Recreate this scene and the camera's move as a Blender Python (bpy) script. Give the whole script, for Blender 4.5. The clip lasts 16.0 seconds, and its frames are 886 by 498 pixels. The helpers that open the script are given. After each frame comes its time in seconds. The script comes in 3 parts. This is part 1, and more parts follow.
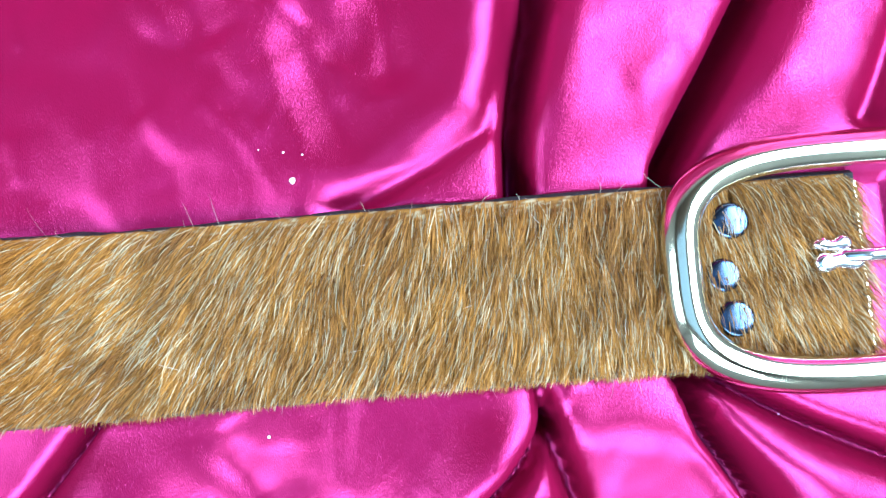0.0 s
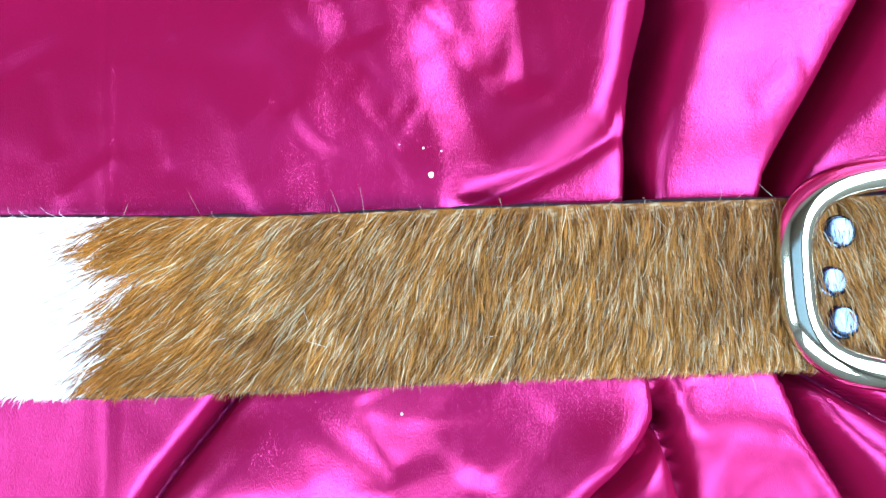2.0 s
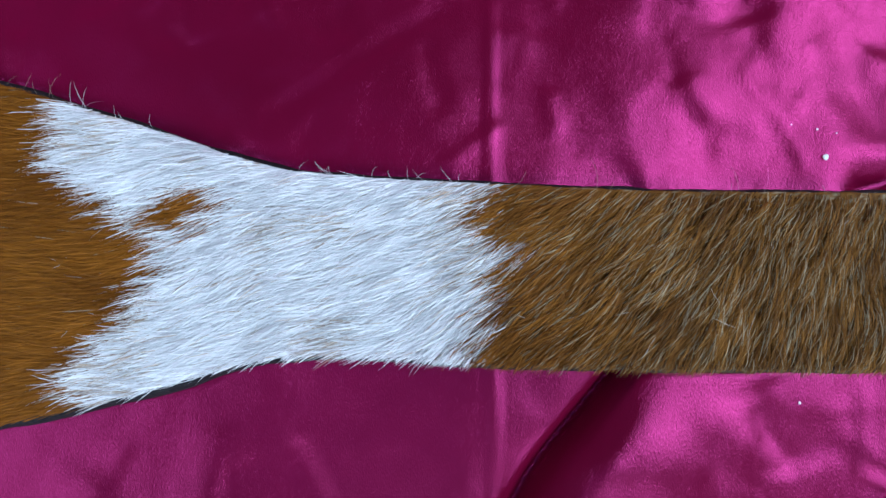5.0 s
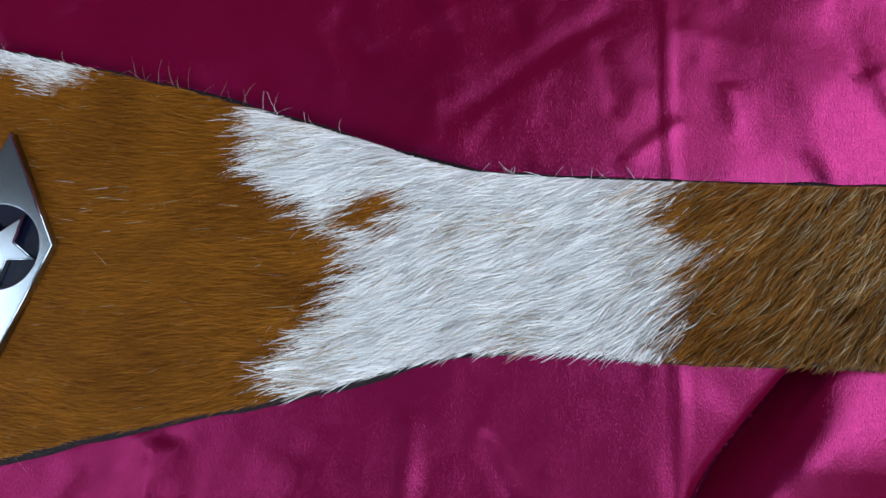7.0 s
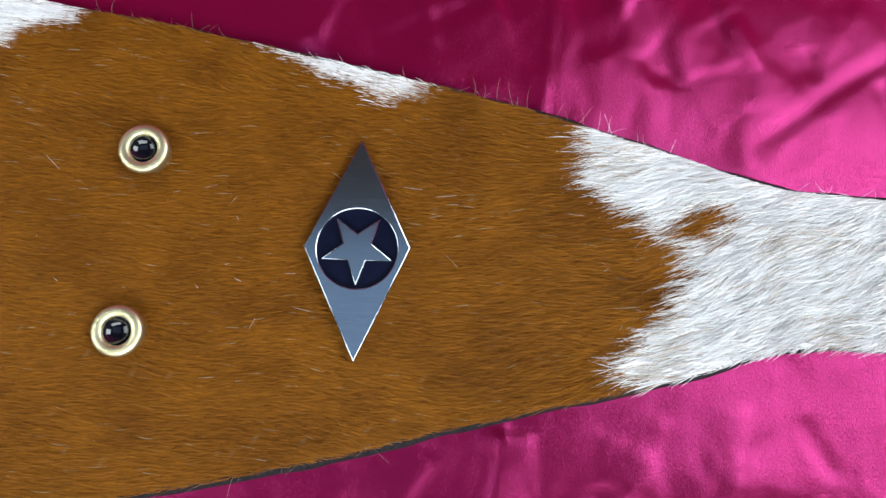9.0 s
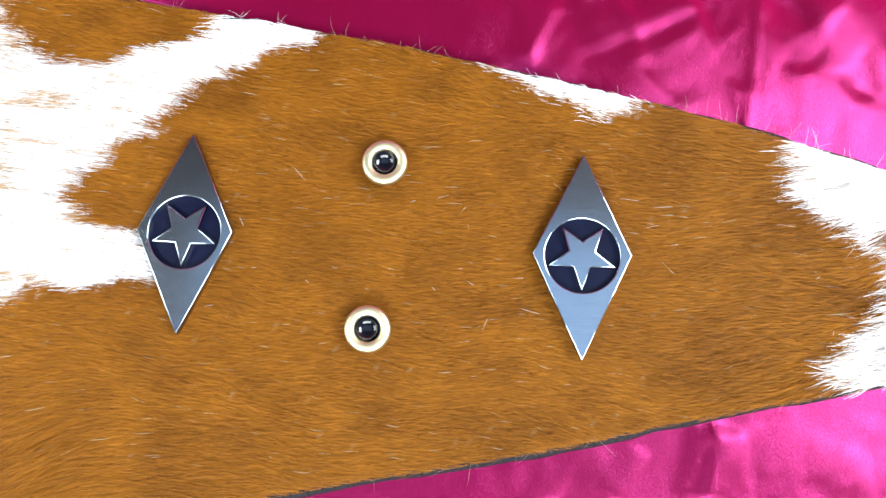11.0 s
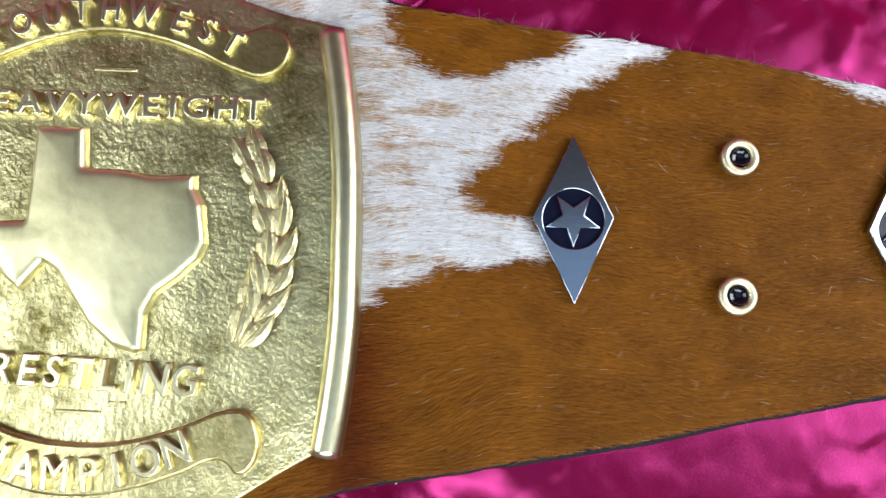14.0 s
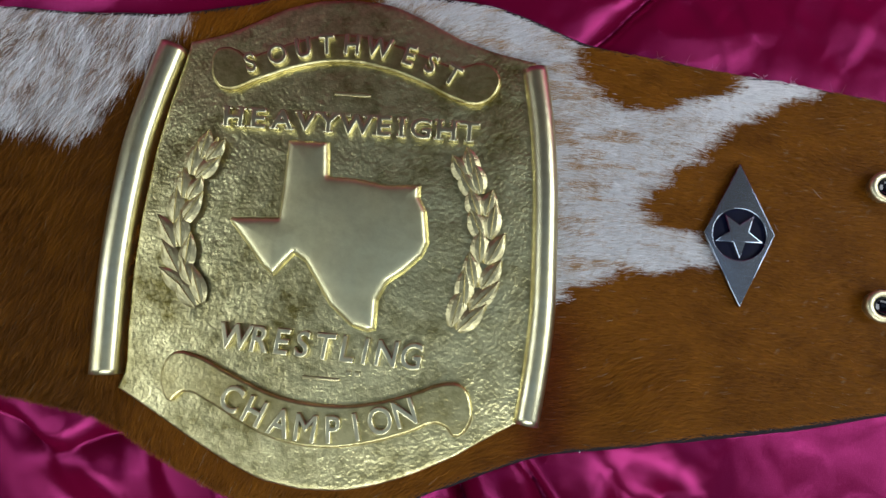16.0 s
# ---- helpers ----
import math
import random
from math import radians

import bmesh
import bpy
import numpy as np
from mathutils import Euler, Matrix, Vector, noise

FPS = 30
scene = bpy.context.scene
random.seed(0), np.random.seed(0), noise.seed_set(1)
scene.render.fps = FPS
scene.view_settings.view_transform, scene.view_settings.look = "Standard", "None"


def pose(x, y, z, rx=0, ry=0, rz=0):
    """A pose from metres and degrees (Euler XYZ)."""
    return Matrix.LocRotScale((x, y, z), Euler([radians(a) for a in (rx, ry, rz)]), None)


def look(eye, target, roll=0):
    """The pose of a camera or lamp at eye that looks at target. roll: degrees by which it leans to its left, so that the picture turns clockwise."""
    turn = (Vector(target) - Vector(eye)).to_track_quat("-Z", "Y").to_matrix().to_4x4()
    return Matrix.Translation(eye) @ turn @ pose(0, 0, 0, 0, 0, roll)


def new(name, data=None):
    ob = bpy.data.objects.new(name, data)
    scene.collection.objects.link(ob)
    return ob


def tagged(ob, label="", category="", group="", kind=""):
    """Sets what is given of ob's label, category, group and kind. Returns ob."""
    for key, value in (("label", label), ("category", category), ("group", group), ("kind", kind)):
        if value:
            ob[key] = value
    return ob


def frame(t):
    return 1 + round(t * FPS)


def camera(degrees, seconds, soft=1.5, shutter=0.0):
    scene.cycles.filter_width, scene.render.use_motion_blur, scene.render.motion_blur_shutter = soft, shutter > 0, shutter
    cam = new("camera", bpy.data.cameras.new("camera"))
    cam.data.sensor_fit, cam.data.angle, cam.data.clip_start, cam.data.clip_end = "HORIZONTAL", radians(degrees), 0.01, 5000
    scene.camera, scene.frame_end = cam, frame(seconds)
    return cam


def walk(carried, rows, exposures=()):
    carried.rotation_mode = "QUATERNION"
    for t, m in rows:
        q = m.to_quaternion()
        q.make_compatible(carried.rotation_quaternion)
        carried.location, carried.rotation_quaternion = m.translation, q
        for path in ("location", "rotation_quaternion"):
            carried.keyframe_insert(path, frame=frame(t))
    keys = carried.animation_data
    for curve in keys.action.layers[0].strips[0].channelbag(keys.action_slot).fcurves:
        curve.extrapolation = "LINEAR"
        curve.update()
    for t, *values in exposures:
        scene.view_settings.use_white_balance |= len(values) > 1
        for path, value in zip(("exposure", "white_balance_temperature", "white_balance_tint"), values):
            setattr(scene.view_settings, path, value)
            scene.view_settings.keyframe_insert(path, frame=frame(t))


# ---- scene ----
# ---- camera ----
cam = camera(75.7, 16.0)
ROWS = [
    (0, -0.0007, 0.0008, 0.1429, 4.33, 0.27, -3.97),
    (0.5, -0.0043, -0.0001, 0.1430, 4.55, 0.20, -3.93),
    (1, -0.0118, -0.0005, 0.1431, 4.71, -0.29, -3.91),
    (1.5, -0.0207, -0.0014, 0.1490, 4.92, 0.30, -2.62),
    (2, -0.0370, -0.0016, 0.1522, 4.92, -0.90, -1.34),
    (2.5, -0.0515, -0.0015, 0.1497, 5.08, -0.07, -0.17),
    (3, -0.0711, -0.0024, 0.1486, 5.35, -0.69, 0.48),
    (3.5, -0.0886, -0.0055, 0.1484, 5.66, -0.43, 1.05),
    (4, -0.1056, -0.0111, 0.1484, 6.06, -0.14, 1.39),
    (4.2, -0.1121, -0.0132, 0.1476, 6.21, -0.12, 1.45),
    (6.5, -0.1589, -0.0099, 0.1469, 6.79, 4.18, 2.34),
    (7, -0.1697, -0.0123, 0.1528, 5.78, 4.83, 1.90),
    (7.5, -0.1939, -0.0177, 0.1613, 4.71, 2.76, 0.71),
    (8, -0.2304, -0.0184, 0.1672, 5.04, -0.44, 0.59),
    (8.5, -0.2556, -0.0176, 0.1704, 5.89, 0.06, 1.74),
    (9, -0.2821, -0.0203, 0.1717, 7.21, -1.15, 2.28),
    (9.2, -0.2957, -0.0230, 0.1782, 7.81, -1.88, 2.49),
    (11.3, -0.3525, -0.0197, 0.1855, 6.23, 1.62, 3.23),
    (11.5, -0.3616, -0.0202, 0.1824, 6.48, 1.55, 3.30),
    (12, -0.3805, -0.0220, 0.1865, 6.57, 1.02, 3.15),
    (12.5, -0.4013, -0.0242, 0.1918, 6.67, 0.26, 3.13),
    (13, -0.4213, -0.0268, 0.2018, 6.55, 0.89, 3.10),
    (13.5, -0.4493, -0.0290, 0.2118, 5.92, 0.02, 2.46),
    (14, -0.4755, -0.0350, 0.2222, 6.04, 0.78, 1.94),
    (14.5, -0.5039, -0.0375, 0.2343, 6.33, 1.78, 2.61),
    (15, -0.5312, -0.0328, 0.2503, 6.55, 2.56, 4.40),
    (15.5, -0.5455, -0.0367, 0.2604, 6.70, 2.91, 4.95),
    (16, -0.5478, -0.0431, 0.2644, 6.38, 2.48, 4.42),
]
EXPOSURES = [
    (0.0, 1.35, 4650, -8), (1.5, 1.2, 4700, -6), (2.0, 1.2, 4750, -4), (2.5, 0.9, 4800, 0), (3.0, 0.5, 4800, 2), (4.2, -0.28, 4750, 2), (6.5, -0.88, 5500, 2),
    (7.5, -0.65, 5600, 2), (9.2, -0.1, 6000, 3), (11.3, 0.9, 5900, 2), (12.0, 0.6, 5900, 4), (12.5, 0.22, 5900, 6), (13.5, 0.05, 5900, 6), (15.0, -0.8, 5900, 6), (16.0, -1.05, 5900, 6),
]
walk(cam, [(t, pose(x, y, z, rx, ry, rz)) for t, x, y, z, rx, ry, rz in ROWS], EXPOSURES)

# ---- world and light: an unseen room with windows to the east, west and south and an added overhead lamp ----
world = bpy.data.worlds.new("world")
scene.world = world
world.use_nodes = True
wn = world.node_tree.nodes
sky = wn.new("ShaderNodeTexSky")
sky.sky_type, sky.sun_disc, sky.sun_elevation, sky.sun_rotation = "NISHITA", False, radians(40), radians(130)
world.node_tree.links.new(sky.outputs[0], wn["Background"].inputs[0])
wn["Background"].inputs[1].default_value = 0.1


def window_lamp(name, place, target, width, height, watts, colour):
    lamp = bpy.data.lights.new(name, "AREA")
    lamp.shape, lamp.size, lamp.size_y, lamp.energy, lamp.color = "RECTANGLE", width, height, watts, colour
    ob = new(name, lamp)
    ob.matrix_world = look(place, target)
    return ob


# daylight in the openings of the east, west and south windows, out of view and assumed
window_lamp("east_daylight", (1.26, 0.22, 1.45), (-0.4, 0.1, 0.45), 1.2, 1.0, 50, (1.0, 0.99, 0.98))
window_lamp("west_daylight", (-2.06, -0.35, 1.35), (-0.4, -0.2, 0.6), 1.0, 1.0, 19, (1.0, 0.99, 0.98))
window_lamp("south_daylight", (-0.2, -1.41, 1.45), (-0.2, 0.0, 0.6), 1.9, 0.85, 52, (1.0, 0.99, 0.97))
# overhead lamp added so steel and brass reflect pale blue from above
window_lamp("overhead_fill", (-0.45, -0.25, 2.29), (-0.45, -0.25, 0), 2.0, 1.2, 2.3, (0.74, 0.88, 1.0))

# ---- materials ----


def material(name):
    m = bpy.data.materials.new(name)
    m.use_nodes = True
    return m, m.node_tree.nodes, m.node_tree.links, m.node_tree.nodes["Principled BSDF"]


def noise_node(nodes, links, scale, detail=4.0, stretch=(1, 1, 1), rough=0.55):
    co = nodes.new("ShaderNodeTexCoord")
    mp = nodes.new("ShaderNodeMapping")
    mp.inputs["Scale"].default_value = stretch
    tex = nodes.new("ShaderNodeTexNoise")
    tex.inputs["Scale"].default_value, tex.inputs["Detail"].default_value, tex.inputs["Roughness"].default_value = scale, detail, rough
    links.new(co.outputs["Object"], mp.inputs[0])
    links.new(mp.outputs[0], tex.inputs["Vector"])
    return tex


def ramp(nodes, links, source, stops):
    r = nodes.new("ShaderNodeValToRGB")
    while len(r.color_ramp.elements) < len(stops):
        r.color_ramp.elements.new(0.5)
    for e, (at, c) in zip(r.color_ramp.elements, stops):
        e.position, e.color = at, (*c, 1) if len(c) == 3 else c
    links.new(source, r.inputs[0])
    return r


def bump(nodes, links, bsdf, source, distance, strength=1.0, before=None):
    b = nodes.new("ShaderNodeBump")
    b.inputs["Distance"].default_value, b.inputs["Strength"].default_value = distance, strength
    links.new(source, b.inputs["Height"])
    if before:
        links.new(before.outputs[0], b.inputs["Normal"])
    links.new(b.outputs[0], bsdf.inputs["Normal"])
    return b


def grey(v):
    return (v, v, v)


def satin_material():
    m, n, l, b = material("magenta_satin")
    big = noise_node(n, l, 14, 3)
    col = ramp(n, l, big.outputs[0], [(0.3, (0.098, 0.0014, 0.018)), (0.7, (0.126, 0.002, 0.026))])
    l.new(col.outputs[0], b.inputs["Base Color"])
    b.inputs["Roughness"].default_value = 0.5
    b.inputs["Specular IOR Level"].default_value = 0.0
    gloss = n.new("ShaderNodeBsdfAnisotropic")
    gloss.distribution = "BECKMANN"
    gloss.inputs["Color"].default_value = (1.0, 0.10, 0.46, 1)
    gloss.inputs["Roughness"].default_value = 0.27
    gloss.inputs["Anisotropy"].default_value = 0.3
    gloss.inputs["Rotation"].default_value = 0.25
    mix = n.new("ShaderNodeMixShader")
    mix.inputs[0].default_value = 0.145
    l.new(b.outputs[0], mix.inputs[1])
    l.new(gloss.outputs[0], mix.inputs[2])
    l.new(mix.outputs[0], n["Material Output"].inputs[0])
    fine = noise_node(n, l, 90, 4, (1, 0.6, 1))
    weave = noise_node(n, l, 5200, 1, (1, 0.3, 1))
    b1 = bump(n, l, b, fine.outputs[0], 0.0008, 0.2)
    b2 = bump(n, l, b, weave.outputs[0], 0.00025, 0.4, b1)
    l.new(b2.outputs[0], gloss.inputs["Normal"])
    return m


def fur_material():
    m, n, l, b = material("cowhide_hair")
    at = n.new("ShaderNodeAttribute")
    at.attribute_name = "tone"
    l.new(at.outputs["Color"], b.inputs["Base Color"])
    b.inputs["Roughness"].default_value = 0.5
    b.inputs["Specular IOR Level"].default_value = 0.08
    return m


def leather_material():
    m, n, l, b = material("black_leather")
    g = noise_node(n, l, 900, 5)
    l.new(ramp(n, l, g.outputs[0], [(0.3, (0.008, 0.007, 0.009)), (0.75, (0.03, 0.026, 0.028))]).outputs[0], b.inputs["Base Color"])
    b.inputs["Roughness"].default_value = 0.7
    b.inputs["Specular IOR Level"].default_value = 0.15
    bump(n, l, b, g.outputs[0], 0.0006, 0.6)
    return m


def brass_material(name, light, dark, rough, grain, depth, patina=0.5):
    m, n, l, b = material(name)
    stain = noise_node(n, l, 38, 6, rough=0.65)
    spots = noise_node(n, l, 260, 4)
    add = n.new("ShaderNodeMath")
    add.operation = "MULTIPLY_ADD"
    add.inputs[1].default_value = 0.35
    l.new(spots.outputs[0], add.inputs[0])
    l.new(stain.outputs[0], add.inputs[2])
    l.new(ramp(n, l, add.outputs[0], [(0.49, dark), (0.49 + patina, light)]).outputs[0], b.inputs["Base Color"])
    b.inputs["Metallic"].default_value = 1.0
    l.new(ramp(n, l, stain.outputs[0], [(0.3, grey(rough + 0.1)), (0.7, grey(rough))]).outputs[0], b.inputs["Roughness"])
    g = noise_node(n, l, grain, 3)
    b1 = bump(n, l, b, g.outputs[0], depth, 0.6)
    bump(n, l, b, stain.outputs[0], depth * 1.6, 0.4, b1)
    return m


def steel_material(name, colour, rough, grain=(1, 30, 1), depth=0.00002):
    m, n, l, b = material(name)
    b.inputs["Metallic"].default_value = 1.0
    s = noise_node(n, l, 160, 4, grain)
    l.new(ramp(n, l, s.outputs[0], [(0.3, tuple(c * 0.86 for c in colour)), (0.7, colour)]).outputs[0], b.inputs["Base Color"])
    l.new(ramp(n, l, s.outputs[0], [(0.3, grey(rough)), (0.7, grey(rough + 0.06))]).outputs[0], b.inputs["Roughness"])
    bump(n, l, b, s.outputs[0], depth, 0.5)
    return m


def plain_material(name, colour, rough, scale=40, vary=0.12, coat=0.0):
    m, n, l, b = material(name)
    s = noise_node(n, l, scale, 5)
    l.new(ramp(n, l, s.outputs[0], [(0.3, tuple(c * (1 - vary) for c in colour)), (0.7, tuple(min(1, c * (1 + vary)) for c in colour))]).outputs[0], b.inputs["Base Color"])
    b.inputs["Roughness"].default_value = rough
    b.inputs["Coat Weight"].default_value = coat
    bump(n, l, b, s.outputs[0], 0.0003, 0.3)
    return m


SATIN = satin_material()
FUR = fur_material()
LEATHER = leather_material()
BRASS_CAST = brass_material("cast_brass", (0.84, 0.77, 0.40), (0.20, 0.168, 0.05), 0.30, 620, 0.0006, 0.30)
BRASS_RIBBON = brass_material("ribbon_brass", (0.76, 0.68, 0.33), (0.34, 0.28, 0.09), 0.29, 500, 0.0004, 0.32)
BRASS_POLISHED = brass_material("polished_brass", (0.88, 0.84, 0.56), (0.66, 0.60, 0.33), 0.27, 120, 0.0002, 0.4)
BRASS_LEAF = brass_material("chased_brass", (0.80, 0.74, 0.44), (0.48, 0.42, 0.20), 0.32, 520, 0.0005)
BRASS_EYELET = brass_material("eyelet_brass", (0.86, 0.81, 0.56), (0.70, 0.63, 0.36), 0.38, 900, 0.0001, 0.4)
BUCKLE = brass_material("buckle_metal", (0.80, 0.77, 0.60), (0.66, 0.61, 0.42), 0.08, 60, 0.0001, 0.4)
CHROME = steel_material("chrome", (0.85, 0.86, 0.88), 0.12)
NICKEL = steel_material("dark_nickel", (0.06, 0.08, 0.13), 0.16)
STEEL = steel_material("brushed_steel", (0.52, 0.58, 0.67), 0.15, depth=0.000006)
BRASS_MAP = brass_material("satin_brass", (0.90, 0.86, 0.52), (0.68, 0.63, 0.34), 0.34, 160, 0.0002, 0.4)
GLOSS_BLACK = plain_material("glossy_black", (0.004, 0.004, 0.008), 0.06, 300, 0.2)
ENAMEL = plain_material("black_enamel", (0.003, 0.004, 0.016), 0.3, 300, 0.2)
ENAMEL.node_tree.nodes["Principled BSDF"].inputs["Specular IOR Level"].default_value = 0.2
WALL = plain_material("unseen_wall_grey", (0.16, 0.155, 0.15), 0.9, 6)
# dark brown for the unseen ceiling, so glossy things reflect dark overhead
OVERHEAD_DARK = plain_material("overhead_dark", (0.06, 0.045, 0.035), 0.8, 5)
WOOD = plain_material("table_wood", (0.22, 0.12, 0.06), 0.5, 20, 0.3)
FLOOR = plain_material("floor_boards", (0.25, 0.17, 0.10), 0.6, 12, 0.25)
LINT = plain_material("white_lint", (0.8, 0.78, 0.76), 0.9, 900)

# ---- building helpers ----
MM = 0.001
rng = np.random.default_rng(7)


def smooth(a, b, v):
    t = np.clip((np.asarray(v, float) - a) / (b - a), 0, 1)
    return t * t * (3 - 2 * t)


def lattice(seed, size=256):
    return np.random.default_rng(seed).random((size, size))


LATTICES = [lattice(100 + k) for k in range(12)]


def vnoise(x, y, seed=0):
    """Smooth noise of period 1 unit, about -1 to 1."""
    g = LATTICES[seed % 12]
    xi, yi = np.floor(x).astype(int), np.floor(y).astype(int)
    fx, fy = x - xi, y - yi
    fx, fy = fx * fx * fx * (fx * (fx * 6 - 15) + 10), fy * fy * fy * (fy * (fy * 6 - 15) + 10)
    x0, x1, y0, y1 = xi % 256, (xi + 1) % 256, yi % 256, (yi + 1) % 256
    top = g[x0, y0] * (1 - fx) + g[x1, y0] * fx
    low = g[x0, y1] * (1 - fx) + g[x1, y1] * fx
    return (top * (1 - fy) + low * fy) * 2 - 1


def fbm(x, y, seed=0, octaves=3):
    return sum(vnoise(x * 2**k + 17 * k, y * 2**k - 9 * k, seed + k) / 2**k for k in range(octaves))


def np_mesh(name, verts, faces, mat, shade=True):
    """A mesh from arrays; faces all have the same number of corners."""
    me = bpy.data.meshes.new(name)
    verts, faces = np.asarray(verts, np.float32), np.asarray(faces, np.int32)
    n, k = faces.shape
    me.vertices.add(len(verts))
    me.vertices.foreach_set("co", verts.ravel())
    me.loops.add(n * k)
    me.loops.foreach_set("vertex_index", faces.ravel())
    me.polygons.add(n)
    me.polygons.foreach_set("loop_start", np.arange(0, n * k, k, dtype=np.int32))
    me.polygons.foreach_set("use_smooth", np.full(n, shade, dtype=bool))
    me.update(calc_edges=True)
    me.materials.append(mat)
    return me


def grid_faces(nx, ny):
    i, j = np.meshgrid(np.arange(nx - 1), np.arange(ny - 1), indexing="ij")
    a = (i * ny + j).ravel()
    return np.stack([a, a + ny, a + ny + 1, a + 1], 1)


def under(ob, parent):
    ob.parent = parent
    return ob


def part(name, bm, mat, parent, label=""):
    me = bm
    if isinstance(bm, bmesh.types.BMesh):
        me = bpy.data.meshes.new(name)
        bm.to_mesh(me)
        bm.free()
        me.materials.append(mat)
    ob = new(name, me)
    if parent:
        under(ob, parent)
    if label:
        ob["label"] = label
    return ob


def shape_mesh(name, outlines, low, high, bevel, mat, smooth_outline=False, rounds=2):
    """A flat piece cut to closed outlines (mm), from height low to high (mm), with rounded edges."""
    cu = bpy.data.curves.new(name, "CURVE")
    cu.dimensions, cu.fill_mode = "2D", "BOTH"
    for pts in outlines:
        kind = "BEZIER" if smooth_outline else "POLY"
        sp = cu.splines.new(kind)
        if smooth_outline:
            sp.bezier_points.add(len(pts) - 1)
            for p, q in zip(sp.bezier_points, pts):
                p.co = (q[0] * MM, q[1] * MM, 0)
                p.handle_left_type = p.handle_right_type = "AUTO"
        else:
            sp.points.add(len(pts) - 1)
            for p, q in zip(sp.points, pts):
                p.co = (q[0] * MM, q[1] * MM, 0, 1)
        sp.use_cyclic_u = True
    cu.resolution_u = 6
    return solid(name, cu, low, high, bevel, mat, rounds)


def solid(name, cu, low, high, bevel, mat, rounds=2, grow=0.0):
    bevel = min(bevel, (high - low) / 2)
    cu.bevel_depth, cu.bevel_resolution, cu.offset = bevel * MM, rounds, (grow - bevel) * MM
    cu.extrude = ((high - low) / 2 - bevel) * MM
    tmp = bpy.data.objects.new(name, cu)
    scene.collection.objects.link(tmp)
    me = bpy.data.meshes.new_from_object(tmp.evaluated_get(bpy.context.evaluated_depsgraph_get()))
    bpy.data.objects.remove(tmp)
    bpy.data.curves.remove(cu)
    me.transform(Matrix.Translation((0, 0, (low + high) / 2 * MM)))
    me.name = name
    me.materials.clear()
    me.materials.append(mat)
    return me


def lathe(profile, mat, name, segments=40):
    """A turned piece from (radius, height) in mm."""
    bm = bmesh.new()
    rings = []
    for r, z in profile:
        if r <= 0:
            rings.append([bm.verts.new((0, 0, z * MM))])
        else:
            rings.append([bm.verts.new((r * MM * math.cos(2 * math.pi * k / segments), r * MM * math.sin(2 * math.pi * k / segments), z * MM)) for k in range(segments)])
    for a, b in zip(rings, rings[1:]):
        for k in range(segments):
            j = (k + 1) % segments
            if len(a) == 1:
                bm.faces.new((a[0], b[k], b[j]))
            elif len(b) == 1:
                bm.faces.new((a[k], a[j], b[0]))
            else:
                bm.faces.new((a[k], a[j], b[j], b[k]))
    bmesh.ops.recalc_face_normals(bm, faces=bm.faces)
    for f in bm.faces:
        f.smooth = True
    return bm


def sweep(path, section, name, mat, closed=True):
    """A bar along a closed path of (x, y, z) mm with a section of (out, up) mm."""
    p = np.array(path, float)
    n, k = len(p), len(section)
    tang = np.roll(p, -1, 0) - np.roll(p, 1, 0) if closed else np.gradient(p, axis=0)
    tang /= np.linalg.norm(tang, axis=1)[:, None]
    out = np.stack([tang[:, 1], -tang[:, 0], 0 * tang[:, 0]], 1)
    out /= np.linalg.norm(out, axis=1)[:, None]
    sec = np.array(section, float)
    v = p[:, None] + out[:, None] * sec[None, :, :1] + np.array([0, 0, 1.0]) * sec[None, :, 1:]
    i, j = np.meshgrid(np.arange(n if closed else n - 1), np.arange(k), indexing="ij")
    f = np.stack([i * k + j, ((i + 1) % n) * k + j, ((i + 1) % n) * k + (j + 1) % k, i * k + (j + 1) % k], -1).reshape(-1, 4)
    return np_mesh(name, v.reshape(-1, 3) * MM, f, mat)


# ---- the room, out of view: table, floor, and walls and ceiling with openings, added to shape the light ----


def box(name, lo, hi, mat, parent=None, bev=0.004):
    bm = bmesh.new()
    bmesh.ops.create_cube(bm, size=1)
    for v in bm.verts:
        v.co = [(a + b) / 2 + c * (b - a) for a, b, c in zip(lo, hi, v.co)]
    if bev:
        bmesh.ops.bevel(bm, geom=bm.edges[:], offset=bev, segments=2, affect="EDGES")
    return part(name, bm, mat, parent)


X0, X1, Y0, Y1, Z0, Z1 = -2.1, 1.3, -1.45, 1.6, -0.8, 2.3
tagged(box("floor", (X0, Y0, Z0 - 0.1), (X1, Y1, Z0), FLOOR, bev=0), "plain brown floor of the room", "floor", kind="structure")
# unseen ceiling added as the dark overhead reflection, open above the belt
bm = bmesh.new()
for lo, hi in (((X0, Y0), (-1.45, Y1)), ((0.55, Y0), (X1, Y1)), ((-1.45, Y0), (0.55, -0.87)), ((-1.45, 0.37), (0.55, Y1))):
    cube = bmesh.ops.create_cube(bm, size=1)
    for v in cube["verts"]:
        v.co = ((lo[0] + hi[0]) / 2 + v.co.x * (hi[0] - lo[0]), (lo[1] + hi[1]) / 2 + v.co.y * (hi[1] - lo[1]), Z1 + 0.05 + v.co.z * 0.1)
tagged(part("ceiling", bm, OVERHEAD_DARK, None), "unseen dark ceiling with an opening, added to darken reflections from overhead", "ceiling", kind="structure")


